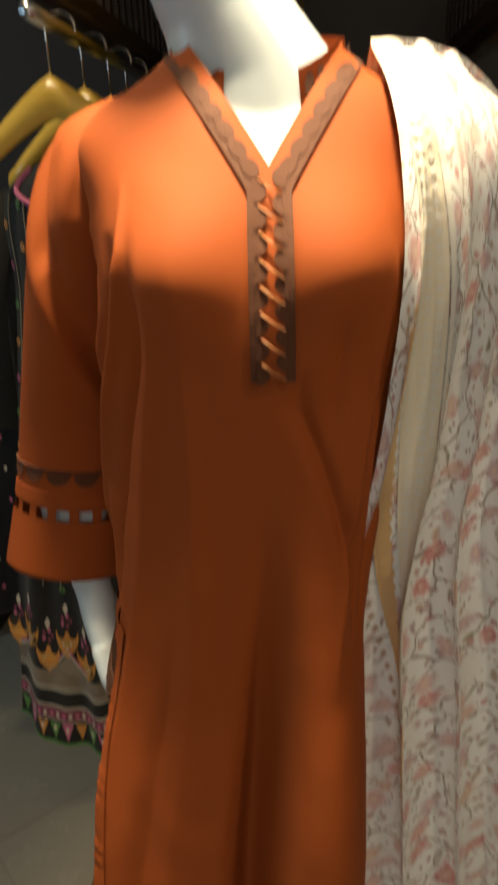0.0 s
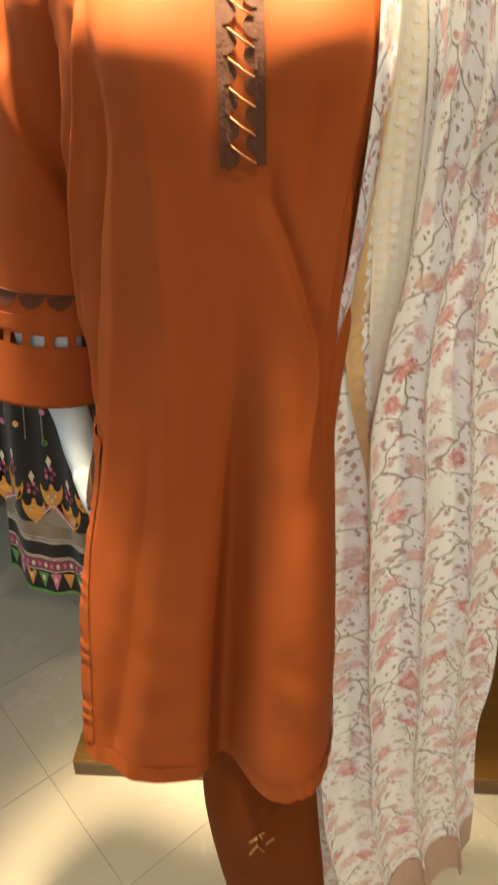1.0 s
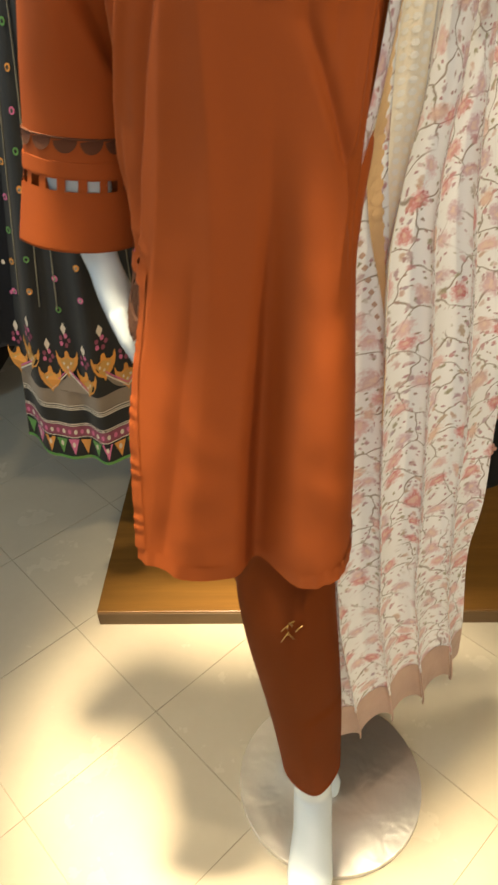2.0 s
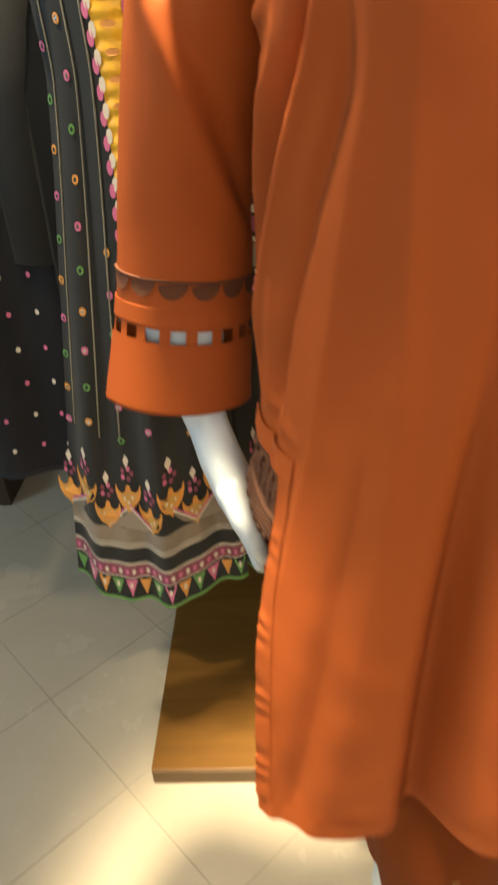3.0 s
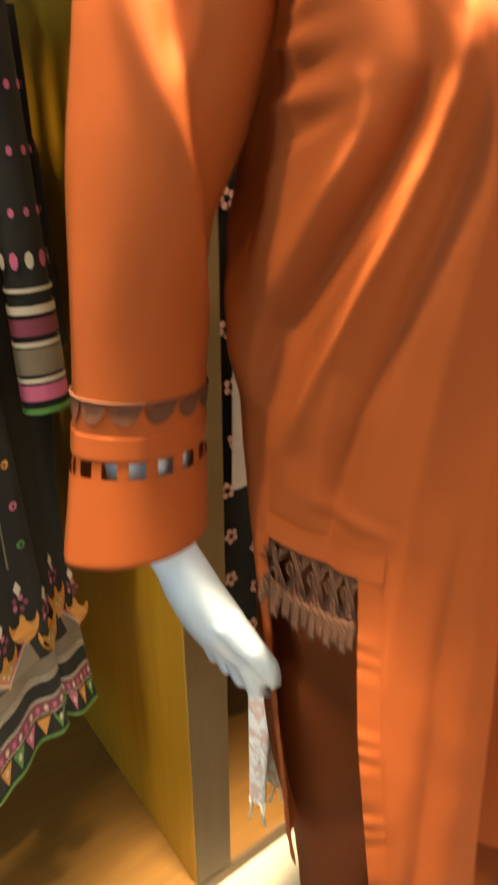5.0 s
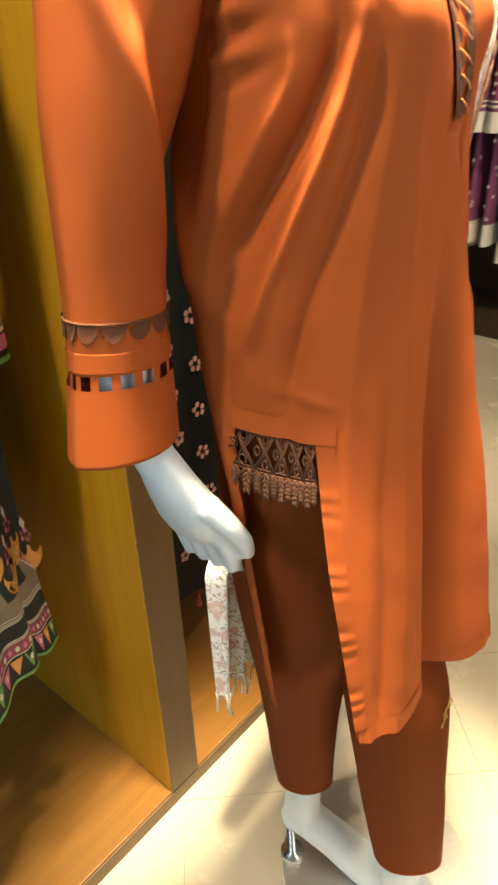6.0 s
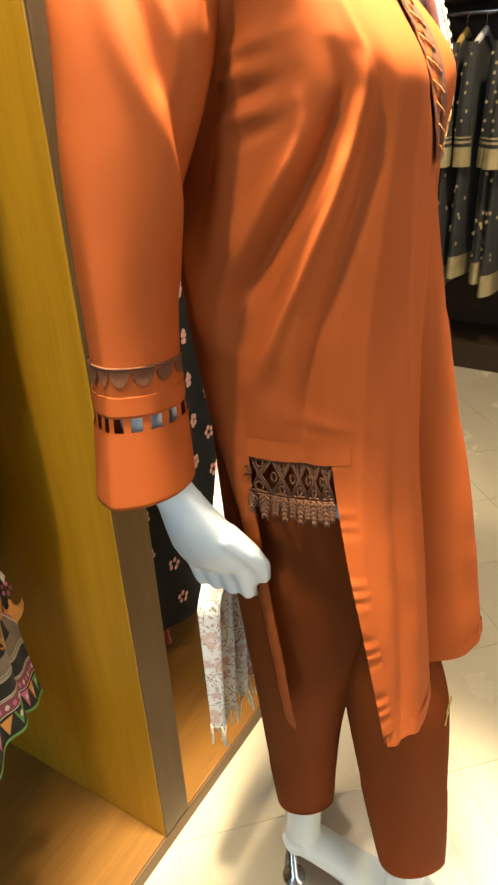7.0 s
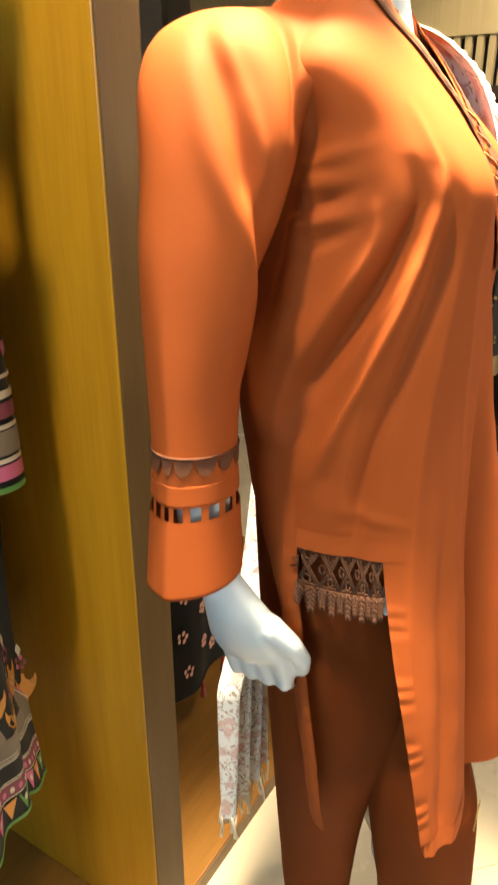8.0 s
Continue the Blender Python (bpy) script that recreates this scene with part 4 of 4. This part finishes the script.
def bay_rail(x, y0=1.12, y1=1.98):
    ob = empty("clothes_rail", pose(x, 0, 0), "steel clothes rail under a dark slatted valance", "clothes rail", "bay rails")
    part("rail", tube([(0, y0, 1.632), (0, y1, 1.632)], 0.011, 14), STEEL, ob)
    part("lower_beam", box((-0.03, y0, 1.652), (0.03, y1, 1.682), 0.003), RAIL_DARK, ob, "", False)
    part("upper_beam", box((-0.03, y0, 1.86), (0.03, y1, 1.90), 0.003), RAIL_DARK, ob, "", False)
    slat = None
    for i in range(18):
        y = y0 + 0.02 + i * (y1 - y0 - 0.04) / 17
        s = part("slat", box((-0.012, -0.009, 1.682), (0.012, 0.009, 1.86), 0.002), RAIL_DARK, ob, "", False) if slat is None else new("slat", slat)
        slat = s.data
        s.parent, s.location = ob, (0, y, 0)
    return ob


bay_rail(-0.245)
bay_rail(0.40)
for i in range(4):
    hanger(pose(-0.245 + 0.004 * (i % 2), 1.32 + i * 0.13, 1.53, 0, 0, 3 * (i % 3 - 1)), YELLOW_HANGER, "broad yellow wooden clothes hanger with steel hook", 0.14, 0.105)


def face_out(name, x0, x1, y, top, bottom, mat, label, seed):
    """A shirt that hangs facing out: front with shoulders, folds and sleeves."""
    rnd = random.Random(seed)
    ph, c, half = rnd.uniform(0, 6), (x0 + x1) / 2, (x1 - x0) / 2
    ob = empty(name, pose(c, y, 0), label, "shirt", "hanging shirts")

    def fn(u, v):
        z = top + (bottom - top) * v
        w = half * min(1, 0.42 + 5 * v) * (0.86 + 0.14 * v)
        d = 0.03 * math.sin(math.pi * u)
        return Vector((w * (2 * u - 1), -d + 0.010 * min(1, v * 3) * math.sin(u * 15 + ph + 2 * v), z - 0.03 * (1 - min(1, v * 6)) * abs(2 * u - 1)))
    bm = grid(fn, steps(0, 1, 60), steps(0, 1, 60))
    bmesh.ops.solidify(bm, geom=bm.faces[:], thickness=0.004)
    part("front_panel", bm, mat, ob)
    for s in (-1, 1):
        part("sleeve", tube([(s * half * 0.8, 0.0, top - 0.05), (s * half * 1.02, 0.02, top - 0.2), (s * half * 1.05, 0.03, top - 0.45)], [(0.03, 0.02), (0.045, 0.03), (0.05, 0.03)], 18), mat, ob)
    return ob, fn


NAVY = fabric("navy_lawn", (0.014, 0.016, 0.024), 0.7, spread=0.4)
nv, nfn = face_out("navy_shirt", -0.74, -0.42, 1.34, 1.47, 0.62, NAVY, "very dark navy shirt hanging beside the black kurta", 3)
for k in range(6):
    for i in range(12):
        p = [nfn(0.1 + k * 0.15 + 0.012 * math.cos(a), 0.1 + i * 0.075 + 0.006 * math.sin(a)) + Vector((0, -0.005, 0)) for a in steps(0, 2 * math.pi, 8)[:-1]]
        bm = bmesh.new()
        bm.faces.new([bm.verts.new(q) for q in p])
        part("dot", bm, PINK_T if (i + k) % 2 else PALE_T, nv, "", False)
# extra shirt, mostly unseen, that keeps the side light out of the bay
face_out("navy_shirt", -1.08, -0.76, 1.42, 1.47, 0.62, NAVY, "very dark navy shirt added mostly out of view to block light from the bay", 4)
for k, y in enumerate((1.315, 1.40)):
    face_out("black_shirt", -0.44, -0.07, y, 1.47, 0.49, BLACK_CLOTH, "plain black shirt hanging close behind the embroidered kurta", 20 + k)
face_out("black_shirt", -0.42, -0.08, 1.50, 1.47, 0.55, BLACK_CLOTH, "plain black shirt hanging behind the embroidered kurta", 5)
face_out("black_shirt", -0.42, -0.10, 1.68, 1.47, 0.50, NAVY, "dark navy shirt hanging at the back of the bay", 8)

# second bay: black shirt with floral sprigs
SPRIG = plain("sprig_pink", (0.52, 0.27, 0.22), 0.6)
b2, f2 = face_out("floral_shirt", 0.20, 0.62, 1.30, 1.47, 0.24, BLACK_CLOTH, "black shirt with pink floral sprigs and red tassels", 11)
random.seed(9)
for k in range(7):
    for i in range(12):
        u0, v0 = 0.05 + k * 0.15 + random.uniform(-0.02, 0.02), 0.06 + i * 0.08 + 0.04 * (k % 2)
        if v0 > 0.97:
            continue
        for q in range(5):
            a = q * 1.256 + i
            c = f2(min(1, max(0, u0 + 0.022 * math.cos(a))), v0 + 0.009 * math.sin(a)) + Vector((0, -0.005, 0))
            bm = bmesh.new()
            bm.faces.new([bm.verts.new(c + Vector((0.006 * math.cos(w), 0, 0.0065 * math.sin(w)))) for w in steps(0, 2 * math.pi, 7)[:-1]])
            part("petal", bm, SPRIG, b2, "", False)
for k in range(5):
    p = f2(0.02 + k * 0.24, 1.0)
    part("tassel", tube([p, p + Vector((0, 0, -0.012)), p + Vector((0, 0, -0.016)), p + Vector((0, 0, -0.042))], [0.002, 0.006, 0.004, 0.008], 8), fabric("red_tassel", (0.3, 0.03, 0.03), 0.8), b2, "small red tassel")
part("embroidered_strip", grid(lambda u, v: f2(0.05 + 0.09 * u, 0.28 + 0.34 * v) + Vector((0, -0.007, 0)), steps(0, 1, 6), steps(0, 1, 30)), fabric("pale_embroidery", (0.55, 0.47, 0.45), 0.7, weave=160, spread=0.6), b2, "pale embroidered front strip")
part("orange_tab", grid(lambda u, v: f2(0.05 + 0.09 * u, 0.24 + 0.035 * v) + Vector((0, -0.007, 0)), steps(0, 1, 4), steps(0, 1, 4)), ORANGE_T, b2)

# ---- rack across the shop ----
RX = 2.72
rack = empty("clothes_rack", pose(RX, 0, 0), "long wall rack with dark plinth, steel rail and slatted pale valance", "clothes rack")
part("plinth", box((-0.02, 0.3, 0), (0.36, 2.9, 0.13), 0.004), DARK_WOOD, rack, "dark walnut plinth", False)
part("back_panel", box((0.30, 0.3, 0.13), (0.36, 2.9, 1.60), 0), DARK_WOOD, rack, "dark walnut back panel", False)
part("lower_beam", box((-0.04, 0.3, 1.575), (0.30, 2.9, 1.625), 0.004), DARK_WOOD, rack, "dark walnut beam", False)
part("upper_panel", box((-0.03, 0.3, 1.815), (0.30, 2.9, 2.5), 0.004), PALE_WOOD, rack, "pale ash fascia panel", False)
part("recess", box((0.06, 0.3, 1.625), (0.30, 2.9, 1.815), 0), DARK_WALL, rack, "dark recess behind the slats", False)
slat = None
for i in range(52):
    s = part("slat", box((-0.02, -0.014, 1.625), (0.02, 0.014, 1.815), 0.002), PALE_WOOD, rack, "", False) if slat is None else new("slat", slat)
    slat = s.data
    s.parent, s.location = rack, (0, 0.33 + i * 0.05, 0)
part("rail", tube([(0.12, 0.3, 1.535), (0.12, 2.9, 1.535)], 0.012, 12), STEEL, rack)

PLUM, PLUM_D = fabric("plum_lawn", (0.20, 0.045, 0.13), 0.6, spread=0.2), fabric("dark_plum", (0.10, 0.02, 0.07), 0.6, spread=0.2)
CHAR, WHITE_EMB, GOLD_EMB = fabric("charcoal_lawn", (0.028, 0.028, 0.027), 0.65, spread=0.3), fabric("white_embroidery", (0.7, 0.66, 0.62), 0.7, weave=160, spread=0.4), fabric("gold_print", (0.42, 0.34, 0.17), 0.6, weave=120, spread=0.8)


def side_hung(name, y, mat, trim, label, seed):
    """A kurta on a hanger seen from its sleeve side."""
    rnd = random.Random(seed)
    ob = empty(name, pose(RX + 0.12 + rnd.uniform(-0.015, 0.015), y, 0, 0, 0, rnd.uniform(-8, 8)), label, "kurta", "kurtas on the far rack")
    ph, low = rnd.uniform(0, 6), 0.42 + rnd.uniform(-0.04, 0.05)

    def body(a, z):
        k = max(0, min(1, (1.44 - z) / 0.09))
        w, d = 0.05 + 0.13 * k ** 0.7 + 0.03 * (1.4 - z), 0.012 + 0.014 * k + 0.012 * (1.4 - z)
        d += 0.005 * math.sin(4 * a + ph + 5 * z)
        return Vector((w * math.cos(a), d * math.sin(a), z))
    part("body", grid(body, steps(0, 2 * math.pi, 40), steps(1.445, low, 26), True), mat, ob)
    part("hem_border", grid(lambda a, z: body(a, z) * 1.0 + Vector((0.003 * math.cos(a), 0.003 * math.sin(a), 0)), steps(0, 2 * math.pi, 40), [low + 0.10, low + 0.05, low], True), trim, ob, "embroidered hem border")

    def slv(a, z, g=0.0):
        r = 0.028 + 0.018 * (1.42 - z) / 0.5 + g
        x = -0.165 - 0.035 * min(1, (1.42 - z) * 4) + 0.10 * max(0, 1.32 - z) * math.sin(ph)
        return Vector((x + r * math.cos(a), 0.004 * math.sin(5 * a + ph) + r * 0.8 * math.sin(a), z))
    s = part("sleeve", grid(slv, steps(0, 2 * math.pi, 24), steps(1.425, 0.95, 24), True), mat, ob)
    for z0, z1 in ((0.95, 1.03), (1.045, 1.055), (1.065, 1.072)):
        part("cuff_band", grid(lambda a, z: slv(a, z, 0.003), steps(0, 2 * math.pi, 24), [z0, z1], True), trim, s)
    for i in range(9):
        z = 1.1 + 0.035 * i
        c = slv(math.pi + rnd.uniform(-0.9, 0.9), z, 0.003)
        bm = bmesh.new()
        bm.faces.new([bm.verts.new(c + Vector((-0.002, 0.006 * math.cos(q), 0.007 * math.sin(q)))) for q in steps(0, 2 * math.pi, 7)[:-1]])
        part("sprig", bm, trim, s, "", False)
    for i in range(10):
        c = body(math.pi + rnd.uniform(-0.8, 0.8), low + 0.12 + rnd.uniform(0, 0.4))
        bm = bmesh.new()
        bm.faces.new([bm.verts.new(c + Vector((-0.004, 0.008 * math.cos(q), 0.009 * math.sin(q)))) for q in steps(0, 2 * math.pi, 7)[:-1]])
        part("sprig", bm, trim, ob, "", False)
    return ob


for i in range(20):
    y = 0.62 + i * 0.082
    if y < 1.50:
        side_hung("dark_kurta", y, CHAR, GOLD_EMB, "charcoal black kurta with gold print on a hanger", i)
    else:
        side_hung("plum_kurta", y, PLUM if i % 3 else PLUM_D, WHITE_EMB, "plum purple kurta with white embroidered cuffs on a hanger", i)
    hanger(pose(RX + 0.12, y, 1.445, 0, 0, 4 * (i % 3 - 1)), HANGER_WOOD if i % 3 else WHITE_HANGER, "curved clothes hanger with steel hook", 0.17)

# ---- neighbouring fixture ----
left = empty("side_fixture", pose(0, 0, 0), "dark wooden side fixture with open shelves", "display fixture")
part("plinth", box((-1.9, 2.05, 0), (-0.98, 3.3, 0.12), 0.003), DARK_WOOD, left, "", False)
part("back_panel", box((-1.9, 3.2, 0.12), (-0.98, 3.3, 2.5), 0), DARK_WALL, left, "", False)
part("side_panel", box((-1.9, 2.05, 0.12), (-1.87, 3.2, 2.5), 0), DARK_WOOD, left, "", False)
for z in (0.42, 0.78, 1.15, 1.55, 2.0):
    part("shelf", box((-1.87, 2.08, z), (-0.98, 3.2, z + 0.025), 0.002), DARK_WOOD, left, "", False)


def folded(m, mat, label, w=0.26, d=0.3, h=0.07):
    ob = empty("folded_cloth", m, label, "folded cloth", "folded stacks")
    for k in range(3):
        z0 = k * h / 3
        part("fold", box((-w / 2 + 0.004 * k, -d / 2, z0), (w / 2 - 0.003 * k, d / 2, z0 + h / 3 - 0.001), 0.009), mat, ob)
    return ob


TEAL = fabric("teal_cotton", (0.03, 0.16, 0.14), 0.7)
folded(pose(-1.16, 2.27, 0.445), YELLOW_T, "stack of folded mustard yellow cloth on a shelf", h=0.12)
folded(pose(-1.16, 2.27, 0.12), TEAL, "stack of folded teal cloth on the plinth", h=0.14)
folded(pose(-1.5, 2.27, 0.445), NAVY, "stack of folded navy cloth on a shelf", h=0.1)
folded(pose(-1.2, 2.27, 0.805), MAROON_T, "stack of folded maroon cloth on a shelf", h=0.1)

# ---- ceiling lamps ----
for place, target, watts, cone, blend, size in SPOTS:
    lamp = empty("ceiling_spotlight", pose(place[0], place[1], 0), "small black ceiling spotlight", "spotlight", "ceiling spotlights")
    d = (Vector(target) - Vector(place)).normalized()
    p = Vector((0, 0, place[2]))
    part("housing", tube([p - d * 0.05, p + d * 0.02], size + 0.02, 20, caps=False), DARK_WALL, lamp)
    part("stem", tube([(0, 0, 2.85), p - d * 0.04], 0.008, 8), DARK_WALL, lamp)

# ---- floor tiles, laid diagonally ----
TILE, tt, tb = nodes("floor_tile")
tg = add(tt, "ShaderNodeNewGeometry")
ti = add(tt, "ShaderNodeObjectInfo")
t1, t2 = add(tt, "ShaderNodeTexNoise", Scale=5.0, Detail=6.0, Roughness=0.6), add(tt, "ShaderNodeTexNoise", Scale=60.0, Detail=3.0)
for n in (t1, t2):
    tt.links.new(tg.outputs["Position"], n.inputs["Vector"])
tc = mix(tt, t1.outputs["Fac"], (0.50, 0.44, 0.33), (0.62, 0.56, 0.44))
tc = mix(tt, math_node(tt, "MULTIPLY", ti.outputs["Random"], 0.25), tc, (0.46, 0.40, 0.30))
tc = mix(tt, math_node(tt, "MULTIPLY", t2.outputs["Fac"], 0.15), tc, (0.40, 0.34, 0.25))
tt.links.new(tc, tb.inputs["Base Color"])
tr = add(tt, "ShaderNodeMapRange", From_Min=0.3, From_Max=0.7, To_Min=0.2, To_Max=0.3)
tt.links.new(t1.outputs["Fac"], tr.inputs["Value"])
tt.links.new(tr.outputs[0], tb.inputs["Roughness"])
SIZE = 0.312
bm = box((-SIZE / 2 + 0.0008, -SIZE / 2 + 0.0008, -0.0045), (SIZE / 2 - 0.0008, SIZE / 2 - 0.0008, 0), 0)
tile_mesh = bpy.data.meshes.new("tile")
bm.to_mesh(tile_mesh)
bm.free()
tile_mesh.materials.append(TILE)
turn = pose(0, 0, 0, 0, 0, -45)
rest = bmesh.new()
for i in range(-20, 21):
    for j in range(-20, 21):
        n, m = 0.457 + (i + 0.5) * SIZE, -0.43 + (j + 0.5) * SIZE
        x, y = (n + m) * math.sqrt(0.5), (n - m) * math.sqrt(0.5)
        if not (-3.0 < x < 3.1 and -3.0 < y < 3.35):
            continue
        if -1.7 < x < 2.95 and -0.3 < y < 2.4:
            ob = new("tile", tile_mesh)
            ob.parent, ob.matrix_basis = floor, Matrix.Translation((x, y, 0)) @ turn
        else:
            rest.from_mesh(tile_mesh)
            rest.verts.ensure_lookup_table()
            bmesh.ops.transform(rest, matrix=Matrix.Translation((x, y, 0)) @ turn, verts=rest.verts[-8:])
tagged(part("tile_field", rest, TILE, floor, smooth=False), kind="stuff")
